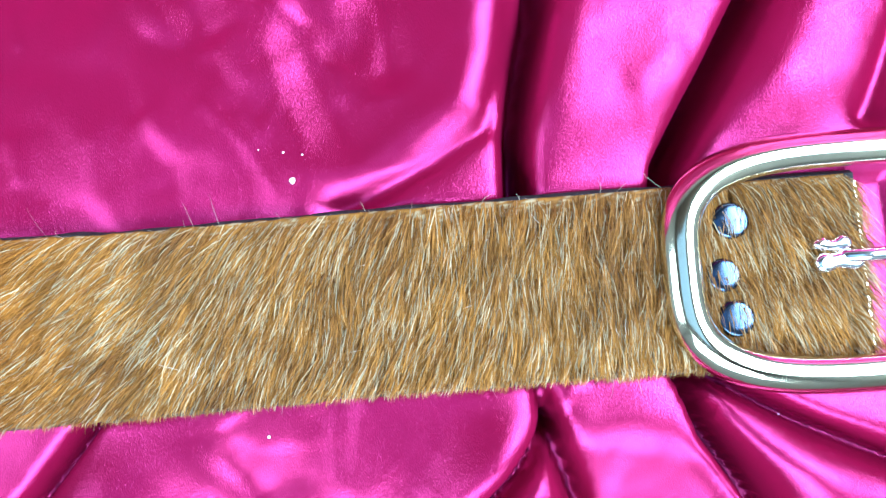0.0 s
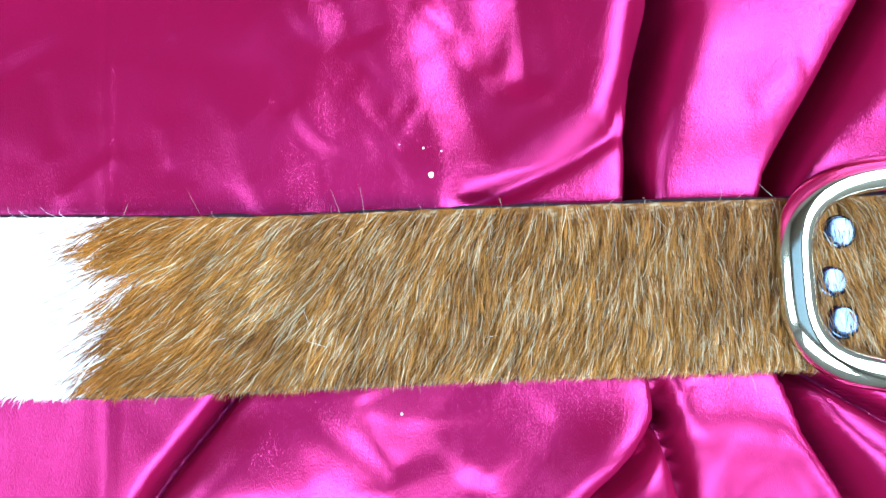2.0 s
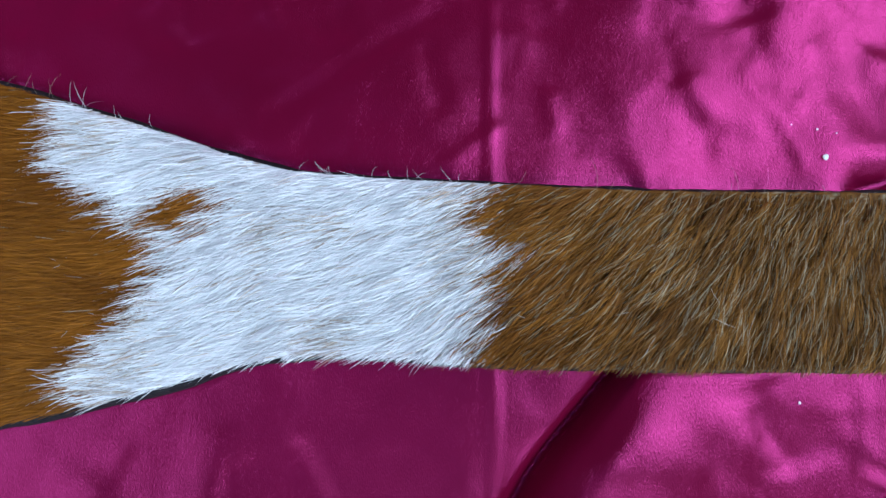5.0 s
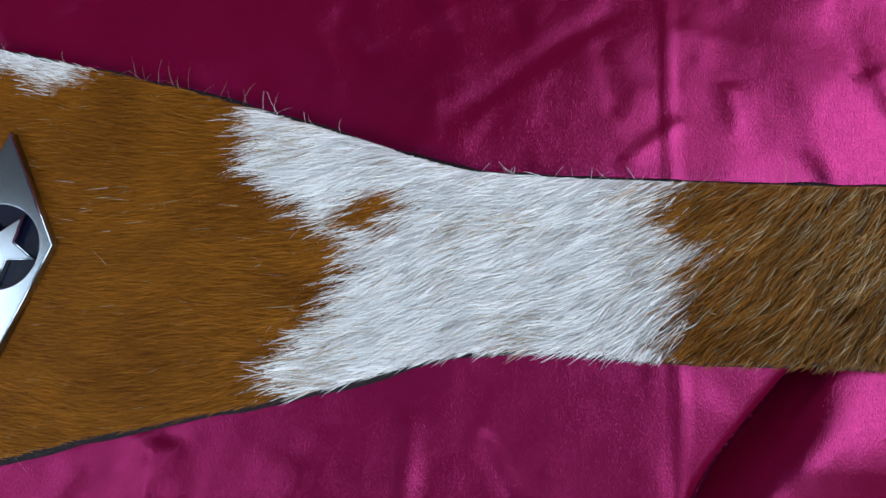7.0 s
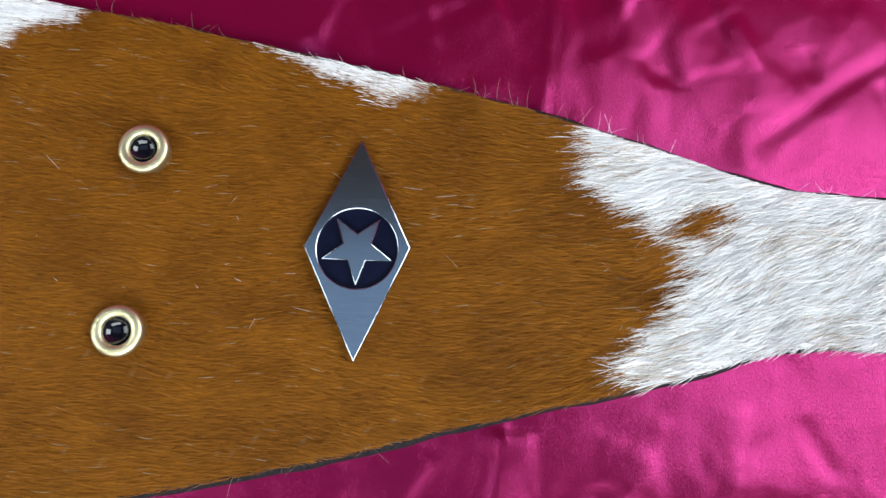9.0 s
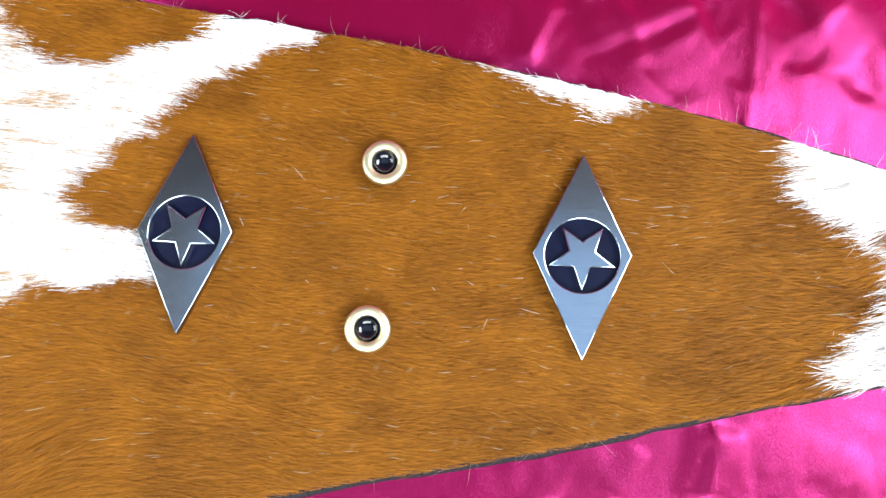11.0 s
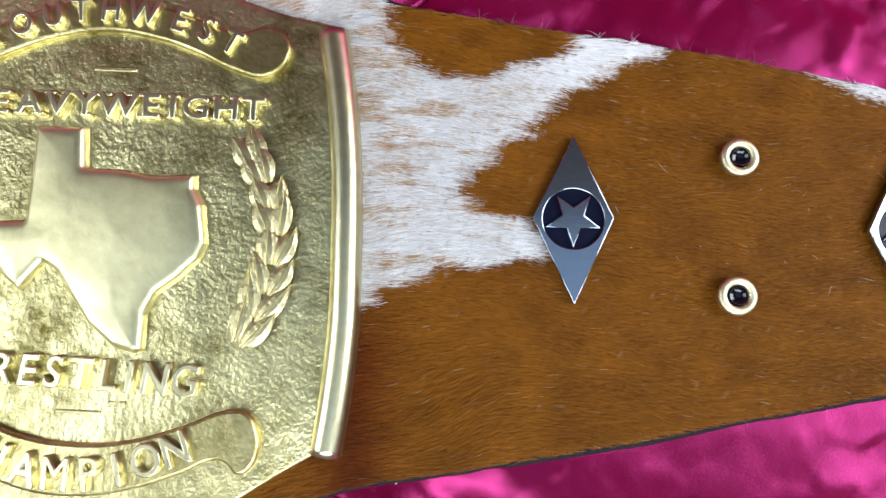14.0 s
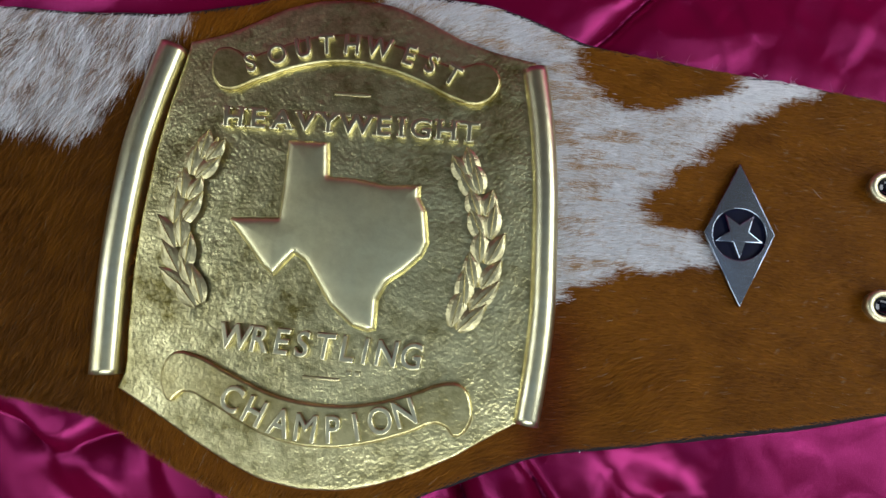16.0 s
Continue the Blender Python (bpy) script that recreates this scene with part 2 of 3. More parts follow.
def wall(name, fixed, u0, u1, a0, a1, along_x, window=None):
    """An unseen wall with or without a window opening (u from, u to, z from, z to)."""
    ob = tagged(new(name), "unseen grey wall with a window opening, added to shape the light" if window else "unseen grey wall, added to shape the light", "wall", kind="structure")
    pieces = [(u0, u1, Z0, Z1)]
    if window:
        p, q, lo, hi = window
        pieces = [(u0, p, Z0, Z1), (q, u1, Z0, Z1), (p, q, Z0, lo), (p, q, hi, Z1)]
    for p, q, lo, hi in pieces:
        if along_x:
            box("wall_panel", (p, a0, lo), (q, a1, hi), WALL, ob, bev=0)
        else:
            box("wall_panel", (a0, p, lo), (a1, q, hi), WALL, ob, bev=0)


# walls added out of view; their grey and distance set the fill and reflections
wall("wall_west", X0, Y0, Y1, X0 - 0.1, X0, False, (-0.9, 0.2, 0.8, 1.9))
wall("wall_east", X1, Y0, Y1, X1, X1 + 0.1, False, (-0.45, 0.9, 0.9, 2.0))
wall("wall_north", Y1, X0, X1, Y1, Y1 + 0.1, True)
wall("wall_south", Y0, X0, X1, Y0 - 0.1, Y0, True, (-1.2, 0.8, 0.98, 1.92))
table = tagged(new("table"), "dark wooden table under the satin cloth", "table")
box("tabletop", (-1.45, -0.62, -0.075), (0.6, 0.62, -0.05), WOOD, table)
for x in (-1.35, 0.5):
    for y in (-0.52, 0.52):
        box("leg", (x - 0.03, y - 0.03, Z0), (x + 0.03, y + 0.03, -0.075), WOOD, table)

# ---- satin cloth ----


def line_distance(x, y, pts):
    """Signed distance (mm) from an open line, positive to its right, and how far along it (0 to 1)."""
    best = np.full(x.shape, 1e9)
    sign, along = np.zeros(x.shape), np.zeros(x.shape)
    for k, ((ax, ay), (bx, by)) in enumerate(zip(pts, pts[1:])):
        dx, dy = bx - ax, by - ay
        t = np.clip(((x - ax) * dx + (y - ay) * dy) / (dx * dx + dy * dy), 0, 1)
        d = np.hypot(x - ax - t * dx, y - ay - t * dy)
        s = np.where((x - ax) * dy - (y - ay) * dx >= 0, 1.0, -1.0)
        near = d < best
        best, sign, along = np.where(near, d, best), np.where(near, s, sign), np.where(near, (k + t) / (len(pts) - 1), along)
    return best * sign, along


# Each fold: its line, the depth and width of the crevice, the height and reach of the swell to its right and to its left.
FOLDS = [
    (((30.6, 120), (26.7, 78), (22.9, 60), (19.1, 40), (18.1, 22)), 34, 3.0, 6, 34, 6.5, 24),
    (((106.6, 120), (84.8, 76), (70.9, 50), (57.3, 27), (53.5, 15)), 30, 2.8, 5, 34, 6.5, 30),
    (((21, 120), (20, 78), (17.2, 59), (10.5, 42), (-3, 34), (-25.2, 24)), 3, 2.2, 3.5, 14, 3.5, 16),
    (((144.4, 110), (122.5, 70), (106.6, 40)), 8, 4.0, 5, 24, 4, 20),
    (((52.6, -18), (59.2, -37), (71.9, -56), (90.7, -90)), 24, 2.6, 5, 26, 6, 24),
    (((53.5, -20), (83.8, -38), (110.6, -50), (164.2, -75)), 14, 2.2, 5, 22, 4, 14),
    (((18.1, -20), (21.9, -41), (26.7, -54), (36.3, -95)), 16, 2.2, 6, 26, 3, 12),
    (((20, -34), (11.4, -44), (3.8, -52), (-26.2, -90)), 12, 2.0, 6, 16, 2, 10),
    (((-84.1, -20), (-97.7, -38), (-115.2, -60), (-138.7, -95)), 10, 2.0, 1.0, 26, 9, 30),
]


# Crumpled places of the sheet: centre, spread (mm) and strength.
CRUMPLED = ((-60, 62, 46, 42, 0.7), (-228, 80, 46, 30, 0.9), (-50, -55, 34, 26, 0.8), (-205, -75, 45, 22, 0.6), (-310, -88, 40, 20, 0.7), (-330, 95, 50, 20, 0.5), (-470, 110, 60, 25, 0.6), (-440, -115, 60, 22, 0.6), (60, 60, 40, 40, 0.3))


# Pressed-in creases, each running up the sheet: its line, height (below zero: a valley), reach to its left and to its right.
CREASES_ABOVE = [
    (((-55, 66), (-63, 85)), -1.6, 9, 12),
    (((-40, 26), (-47, 40), (-60, 55)), 1.0, 3, 4),
    (((-46, 40), (-37, 54)), 0.9, 5, 3),
    (((-17, 32), (-28, 51), (-36, 79)), -1.9, 9, 16),
    (((-10, 50), (-14, 89)), -3.2, 13, 7),
    (((-25, 65), (-39, 79)), 1.1, 4, 6),
    (((-187, 35), (-170, 47), (-153, 60), (-131, 74)), -1.1, 9, 7),
    (((-181, 62), (-188, 82)), 1.1, 10, 5),
    (((-186, 28), (-187, 50)), 1.0, 12, 6),
    (((-137, 37), (-144, 63)), -1.2, 6, 9),
    (((-138, 24), (-120, 39)), 1.2, 5, 6),
    (((-325, 62), (-313, 90)), 1.6, 9, 5),
    (((-288, 72), (-300, 91)), -1.3, 10, 8),
    (((-307, 66), (-287, 74), (-255, 90)), -1.2, 7, 9),
    (((-163, 59), (-166, 72)), -1.0, 7, 7),
    (((-107, 70), (-109, 83)), 1.0, 4, 4),
    (((-106, 33), (-109, 49)), 1.1, 8, 4),
]
CREASES_BELOW = [
    (((-46, -50), (-73, -28)), 1.5, 12, 7),
    (((-47, -50), (-59, -24)), -2.2, 11, 16),
    (((-31, -50), (-30, -24)), 0.7, 3, 4),
    (((-28, -51), (-8, -28)), 2.2, 20, 9),
    (((-251, -71), (-253, -49)), 1.3, 14, 5),
    (((-225, -72), (-211, -44)), 1.3, 14, 6),
    (((-192, -69), (-188, -40)), 1.5, 16, 7),
    (((-161, -63), (-172, -43)), -1.1, 8, 8),
    (((-267, -72), (-261, -54)), -1.2, 6, 10),
    (((-291, -76), (-281, -58)), 1.5, 12, 6),
    (((-262, -75), (-258, -49)), 1.9, 12, 9),
]


def crease(x, y, line, high, reach_l, reach_r):
    d, along = line_distance(x, y, line)
    fine = 1.0 if abs(high) > 1.5 else 0.6
    reach = np.where(d > 0, reach_r, reach_l) * fine
    ends = smooth(0.0, 0.2, along) * smooth(1.0, 0.8, along)
    span = np.clip(1 - np.abs(d) / reach, 0, 1)
    return 0.72 * fine * high * ends * (0.55 * span + 0.45 * span * span * (3 - 2 * span))


def facets(x, y, cell_x, cell_y, steep, seed):
    """Soft-edged flat facets, each tilted its own way (mm)."""
    g, u, v = LATTICES[seed], LATTICES[seed + 1], LATTICES[seed + 2]
    qx, qy = x / cell_x, y / cell_y
    ix, iy = np.floor(qx).astype(int), np.floor(qy).astype(int)
    total, weights = np.zeros(x.shape), np.zeros(x.shape)
    for a in (-1, 0, 1):
        for b in (-1, 0, 1):
            cx, cy = (ix + a) % 256, (iy + b) % 256
            dx, dy = qx - (ix + a + 0.15 + 0.7 * g[cx, cy]), qy - (iy + b + 0.15 + 0.7 * g[cy, cx])
            w = np.exp(-(dx * dx + dy * dy) / 0.11)
            total += w * ((u[cx, cy] - 0.5) * dx * cell_x + (v[cx, cy] - 0.5) * dy * cell_y) * steep * 2
            weights += w
    return total / (weights + 1e-9)


def satin_height(x, y):
    wob_x, wob_y = x + 3 * vnoise(x / 40, y / 40, 3), y + 3 * vnoise(x / 40, y / 40, 4)
    h = 1.2 * fbm(x / 70, y / 70, 0, 2)
    for line, depth, w, rise_r, reach_r, rise_l, reach_l in FOLDS:
        d, along = line_distance(wob_x, wob_y, line)
        a = np.abs(d)
        rise, reach = np.where(d > 0, rise_r, rise_l), np.where(d > 0, reach_r, reach_l)
        swell = rise * (1 - np.exp(-((a / (3.0 * w)) ** 2))) * np.exp(-((a / reach) ** 2))
        h += swell - depth * np.exp(-((a / w) ** 2)) * (1 - 0.3 * along)
    # soft drapery round the plate and the fine crumples of the sheet
    lower = smooth(-95, -125, y) * smooth(-430, -480, x)
    h += lower * 12 * vnoise(x / 30 + 0.4 * y / 30, y / 55, 5)
    h -= lower * 15 * (1 - np.abs(vnoise(x / 42 + 0.5 * y / 42, y / 70, 2))) ** 5
    upper = smooth(70, 100, y) * smooth(-400, -470, x)
    h += upper * 6 * vnoise(x / 45 - 0.5 * y / 45, y / 40, 6)
    h -= upper * 10 * (1 - np.abs(vnoise(x / 60 - 0.9 * y / 60, y / 50, 1))) ** 5
    # the broad slope that falls towards the first fold
    h -= 2.8 * smooth(-10, 10, y) * smooth(-85, -10, x) * smooth(60, 24, x)
    h += 0.015 * np.clip(-24 + 0.11 * np.clip(x + 190, -300, 0) - y, 0, 110) * smooth(-95, -130, x) * smooth(-480, -400, x)
    h += 0.10 * np.clip(y - 24, 0, 130) * smooth(-110, -50, x) * smooth(190, 120, x)
    # a panel of the sheet that slopes down to the south between two fold lines
    d_west, d_east = line_distance(x, y, FOLDS[6][0])[0], line_distance(x, y, FOLDS[4][0])[0]
    h -= 0.25 * smooth(0, 3, -d_west) * smooth(0, 9, d_east) * np.clip(-27 - y, 0, 70)
    patch = sum(a * np.exp(-(((x - u) / p) ** 2 + ((y - v) / q) ** 2)) for u, v, p, q, a in CRUMPLED)
    for k, (lean, wave, amount) in enumerate(((100, 34, 1.5), (62, 27, 1.1), (128, 41, 1.4), (84, 19, 0.8), (20, 52, 1.0), (150, 30, 0.9), (95, 60, 1.6))):
        c, t = math.cos(math.radians(lean)), math.sin(math.radians(lean))
        ramp_ = ((0.5 * x + 0.5 * wob_x) * t - (0.5 * y + 0.5 * wob_y) * c) / wave + 0.25 * k
        tri = np.abs(ramp_ - np.floor(ramp_) - 0.5) * 2
        where = smooth(-0.1, 0.6, vnoise(x / 46 + 3 * k, y / 40 - 5 * k, k))
        h += amount * (0.12 + 0.32 * patch) * where * tri
    h += facets(x + 0.25 * y, wob_y, 19, 30, 0.025 + 0.07 * patch, 2) + facets(wob_x - 0.4 * y, wob_y, 11, 16, 0.02 + 0.04 * patch, 6)
    for line, high, reach_l, reach_r in CREASES_ABOVE + CREASES_BELOW:
        h += crease(0.7 * x + 0.3 * wob_x, 0.7 * y + 0.3 * wob_y, line, high, reach_l, reach_r)
    h += 0.16 * patch * (1 - np.abs(vnoise(wob_x / 11, wob_y / 17, 9))) ** 3
    h += 0.8 * np.exp(-(((x + 122.5 + 0.03 * y) / 1.0) ** 2)) * smooth(140, 60, np.abs(y))
    h += 0.5 * np.exp(-(((x + 255 - 0.1 * y) / 1.3) ** 2))
    # the belt presses the cloth flat, and the cloth climbs behind
    return h


def cloth_under_belt(x, y, h):
    inside = smooth(6, -4, np.maximum(y - belt_top(x), belt_bottom(x) - y)) * (x < 112)
    h = np.where(inside > 0, np.minimum(h, 3.0 * (1 - inside) + h * (1 - inside) - 0.4 * inside), h)
    near = smooth(26, 2, np.maximum(y - belt_top(x), belt_bottom(x) - y)) * (x < 170)
    h = h - near * np.clip(h - 2.2, 0, None) * 0.8
    return np.maximum(h, -45)


# out of view the cloth is raised, so upper metal edges reflect red
def climb(y):
    return 330 * smooth(200, 420, y)


# ---- outline of the belt (mm) ----
TOP = ((-903, 90), (-802.9, 92), (-752.8, 90.5), (-702.6, 92), (-664.8, 99), (-640.6, 106), (-611.7, 109), (-575.7, 107.5), (-544.8, 104.5), (-525.8, 97.5), (-512.8, 92), (-501.7, 87), (-459.4, 80.5), (-432, 77), (-404.5, 73.5), (-362.7, 67), (-334.4, 62), (-307.2, 56.8), (-270.6, 49.5), (-251.2, 45), (-232.1, 40), (-217.4, 36), (-200.6, 30.7), (-185.4, 26.2), (-175.3, 24), (-162.3, 23), (-134.8, 22.3), (-82.2, 21.3), (-24.3, 22.5), (18.1, 22.9), (106.6, 24))
BOTTOM = ((-903, -92), (-767.9, -95.4), (-721.8, -101), (-706.8, -104.5), (-676.3, -120), (-647.6, -131.6), (-611.7, -137), (-575.7, -131), (-558.7, -122.5), (-537.8, -113), (-513.8, -103), (-489.7, -98.3), (-453.3, -91.6), (-402.5, -82), (-369.8, -74), (-337.5, -67.2), (-304.1, -59.8), (-270.6, -50), (-227.2, -39.4), (-202.6, -33), (-184.4, -26.6), (-171.2, -23.8), (-151.5, -23.2), (-127.9, -24.3), (-82.2, -23.8), (-25.2, -22.2), (55.4, -21.6), (106.6, -20.4))


def smooth_curve(knots, width):
    kx, ky = np.array(knots, float).T
    fine = np.arange(kx[0] - 40, kx[-1] + 41, 1.0)
    v = np.interp(fine, kx, ky)
    w = np.exp(-(np.arange(-15, 16) / width) ** 2)
    v = np.convolve(np.pad(v, 15, mode="edge"), w / w.sum(), "valid")
    return lambda x: np.interp(x, fine, v)


belt_top, belt_bottom = smooth_curve(TOP, 6), smooth_curve(BOTTOM, 6)
BELT_LEFT, BELT_RIGHT = -890.0, 99.5


def uneven_steps(lo, hi, fine_lo, fine_hi, fine, coarse):
    return np.concatenate([np.arange(lo, fine_lo, coarse), np.arange(fine_lo, fine_hi, fine), np.arange(fine_hi, hi + 1, coarse)])


gx = uneven_steps(-1250, 450, -860, 190, 1.6, 10)
gy = uneven_steps(-460, 460, -190, 150, 1.3, 8)
sx, sy = np.meshgrid(gx, gy, indexing="ij")
sh = cloth_under_belt(sx, sy, satin_height(sx, sy)) + climb(sy)
sy2 = np.where(sy > 300, 300 + (sy - 300) * 0.4, sy)
satin = new("satin_cloth", np_mesh("satin_cloth", np.stack([sx, sy2, sh], -1).reshape(-1, 3) * MM, grid_faces(len(gx), len(gy)), SATIN))
tagged(satin, "glossy magenta satin cloth lying in soft folds on the table", "cloth")
under_side = satin.modifiers.new("thickness", "SOLIDIFY")
under_side.thickness, under_side.offset = 0.0006, -1

# ---- the belt ----
belt = tagged(new("championship_belt"), "brown and white cowhide wrestling belt with a brass plate, on satin", "belt")
SKIN = 4.6           # height of the hide's surface, mm


def under_plate(x, y):
    return (np.abs(x + 611) < 93) & (y < 74) & (y > -90)


def is_white(x, y):
    x = x - np.interp(x, (-430, -369, -304, -240, -205, -125, -60), (0, 1.2, 1.9, 3.0, 2.5, 2.0, 0.5))
    x = x + 5.0 * fbm(x / 14, y / 2.8, 1, 3)
    y = y + 2.0 * fbm(x / 11, y / 6, 5, 2)
    right = np.interp(y, (-25, -14, -8, 5, 9, 13, 24), (-131, -126, -122, -119, -124, -128, -121))
    left = np.interp(y, (-39, -31, -25, -16, -3, 1.6, 7, 12, 20, 31, 39), (-222, -226, -219, -215, -203, -206, -212, -219, -232, -238, -239))
    neck = (x < right) & (x > left) & (((x + 201 - 0.6 * (y - 13.5)) / 8) ** 2 + ((y - 13.0) / 5.5) ** 2 > 1)
    edge = (x > -336) & (x < -279) & (y > np.interp(x, (-334, -316, -302, -291, -279), (61, 54, 46, 48, 53.5)))
    limit = np.interp(y, (-42, -34, -28, -20, -16, -13, -2, 0, 4, 13, 19, 31, 41, 56, 65, 72), (-525, -507, -497, -479, -455, -441, -441, -452, -464, -469, -464, -454, -438, -424, -400, -386))
    blob = (x > -505) & (x < -418) & (y > np.interp(x, (-505, -499, -482, -466, -434, -421), (92, 67, 57, 56, 66, 79)))
    near_plate = (x > -595) & (x < limit) & (y > -42) & ~blob
    far = (x < -693) & (y > np.interp(x, (-800, -757, -738, -730, -717, -706, -693), (33, 32, 29, 42, 63, 76, 86)))
    return neck | edge | near_plate | far


def hair_colours(x, y, count):
    """Base colour of the hair rooted at each place."""
    white = is_white(x + 2.2 * rng.standard_normal(count), y + 0.9 * rng.standard_normal(count))
    mottled = 0.5 + 0.5 * vnoise(x / 13, y / 9, 10)
    r = rng.random(count)
    strap = smooth(-150, -60, x)
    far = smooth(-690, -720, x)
    s = strap[:, None]
    tan = np.array([0.292, 0.110, 0.008]) * (1 - s) + np.array([0.30, 0.140, 0.024]) * s
    deep = np.array([0.118, 0.040, 0.004]) * (1 - s) + np.array([0.085, 0.038, 0.012]) * s
    pale = np.array([0.36, 0.285, 0.17])
    k = (0.55 * r + 0.45 * mottled)[:, None]
    brown = deep + (tan - deep) * k
    brown = np.where((rng.random(count) < 0.004 + 0.24 * strap * (0.5 + 0.5 * mottled))[:, None], pale * (0.7 + 0.4 * mottled[:, None]), brown)
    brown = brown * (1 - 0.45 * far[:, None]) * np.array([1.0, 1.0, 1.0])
    snow = np.array([0.89, 0.895, 0.905]) * (0.86 + 0.16 * rng.random(count))[:, None]
    snow = snow * (1 - 0.16 * smooth(-420, -470, x) * (1 - far))[:, None]
    cream = np.array([0.46, 0.36, 0.26])
    dusty = smooth(0.15, 0.75, vnoise(x / 16 + 7, y / 10, 11)) * 0.8
    streak = smooth(-430, -480, x) * (1 - far) * smooth(0.05, 0.6, fbm(x / 15, y / 3.2, 7, 2))
    snow = np.where((rng.random(count) < 0.03 + 0.24 * dusty + 0.2 * smooth(-420, -470, x) * mottled)[:, None], cream, snow)
    snow = np.where((rng.random(count) < 0.55 * streak)[:, None], np.array([0.42, 0.27, 0.14]), snow)
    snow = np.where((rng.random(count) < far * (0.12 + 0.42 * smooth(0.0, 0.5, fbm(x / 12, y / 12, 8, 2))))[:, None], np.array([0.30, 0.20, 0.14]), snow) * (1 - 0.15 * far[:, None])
    # brown hair made darker and redder along the plate's lower right edge
    beside_plate = np.exp(-(((x + 508) / 14) ** 2)) * smooth(-25, -55, y)
    brown = brown * (1 - 0.7 * beside_plate[:, None] * np.array([0.7, 1.0, 1.0]))
    return np.where(white[:, None], snow, brown)


def hair_lie(x, y):
    """The way the hair points, in degrees."""
    a = np.interp(x, (-860, -720, -700, -540, -500, -470, -300, -240, -190, -140, -100, -60, -10, 60, 112), (-115, -105, -95, -150, -178, -183, -184, -172, -160, -152, -136, -121, -104, -97, -60))
    a = a + 10 * fbm(x / 26, y / 18, 2, 2) + 40 * np.exp(-(((x + 470) / 22) ** 2 + ((y + 70) / 20) ** 2))
    return a


def fur_mesh():
    density = 3.0
    area = (BELT_RIGHT - BELT_LEFT) * 260
    n0 = int(area * density)
    x = rng.uniform(BELT_LEFT, BELT_RIGHT, n0)
    y = rng.uniform(-140, 115, n0)
    keep = (y < belt_top(x) - 0.8) & (y > belt_bottom(x) + 0.6) & ~under_plate(x, y) & ((x > -845) | (rng.random(n0) < 0.4))
    x, y = x[keep], y[keep]
    # stray hairs that stand out over the edges, and loose pale ones lying on top
    ex = rng.uniform(-480, 60, 260)
    up = rng.random(260) < 0.75
    x = np.concatenate([x, ex, rng.uniform(-520, 60, 260)])
    y = np.concatenate([y, np.where(up, belt_top(ex) - 1, belt_bottom(ex) + 1), rng.uniform(-22, 22, 260)])
    n = len(x)
    stray, loose = np.arange(n - 520, n - 260), np.arange(n - 260, n)
    long = np.interp(x, (-860, -710, -560, -480, -300, -240, -200, -140, 112), (12, 12, 7, 5.6, 5.2, 8.5, 11, 10.5, 10))
    tuft = np.random.default_rng(3).random(4096)
    clump = (np.floor(x / 2.3).astype(int) * 73 + np.floor((y + 0.15 * x) / 2.9).astype(int) * 179) % 4096
    length = long * (0.55 + 0.6 * rng.random(n))
    strap = smooth(-260, -180, x) + smooth(-690, -720, x)
    brink = np.where(np.sin(np.radians(hair_lie(x, y))) < -0.15, (y - belt_bottom(x)) / np.clip(-np.sin(np.radians(hair_lie(x, y))), 0.15, 1), 99)
    length = np.minimum(length, brink + 0.4 + 1.4 * rng.random(n))
    ang = np.radians(hair_lie(x, y) + (5 + 1 * strap) * rng.standard_normal(n) + (6 + 4 * strap) * (tuft[clump] - 0.5) * 2)
    lift = np.interp(x, (-860, -700, -480, -280, -200, 100), (2.5, 2.3, 1.0, 0.9, 2.1, 2.8)) * (0.35 + 0.9 * rng.random(n)) * (0.7 + 0.6 * tuft[(clump * 7) % 4096])
    curl = np.exp(-(((x + 466) / 12) ** 2 + ((y + 70) / 16) ** 2))
    lift, length = lift + 2.2 * curl, length + 4 * curl
    bend = np.radians(6) * rng.standard_normal(n)
    ang[stray] = np.radians(np.where(up, 105, -110) + 50 * rng.standard_normal(260))
    length[stray] = rng.uniform(2.0, 8.0, 260) * rng.uniform(0.6, 1.2, 260) * (rng.random(260) < 0.5)
    bend[stray] = np.radians(45) * rng.standard_normal(260)
    ang[loose] = np.radians(hair_lie(x[loose], y[loose]) + 35 * rng.standard_normal(260))
    length[loose] = rng.uniform(1.5, 7, 260) * (rng.random(260) < 0.35)
    lift[loose] = np.interp(x[loose], (-480, -280, -200, 100), (1.3, 1.2, 2.6, 3.2))
    width = np.interp(x, (-860, -700, -480, -280, -200, 100), (0.20, 0.17, 0.12, 0.12, 0.15, 0.155)) * (0.6 + 0.8 * rng.random(n))
    width[stray], width[loose] = 0.07, 0.10
    roll = (0.35 + 0.45 * strap) * rng.standard_normal(n)
    steps = np.array([0.0, 0.34, 0.7, 1.0])
    rise = np.array([0.0, 0.75, 1.0, 0.85])
    # hairs of a tuft draw together towards its tip
    cell_u, cell_v = 2.1, 3.6
    lie = np.radians(hair_lie(x, y))
    across, down = -np.sin(lie) * x + np.cos(lie) * y, np.cos(lie) * x + np.sin(lie) * y
    iu, iv = np.floor(across / cell_u).astype(int), np.floor(down / cell_v).astype(int)
    pick = (iu * 73 + iv * 179) % 4096
    mid_u, mid_v = (iu + 0.2 + 0.6 * tuft[pick]) * cell_u, (iv + 0.2 + 0.6 * tuft[(pick * 5) % 4096]) * cell_v
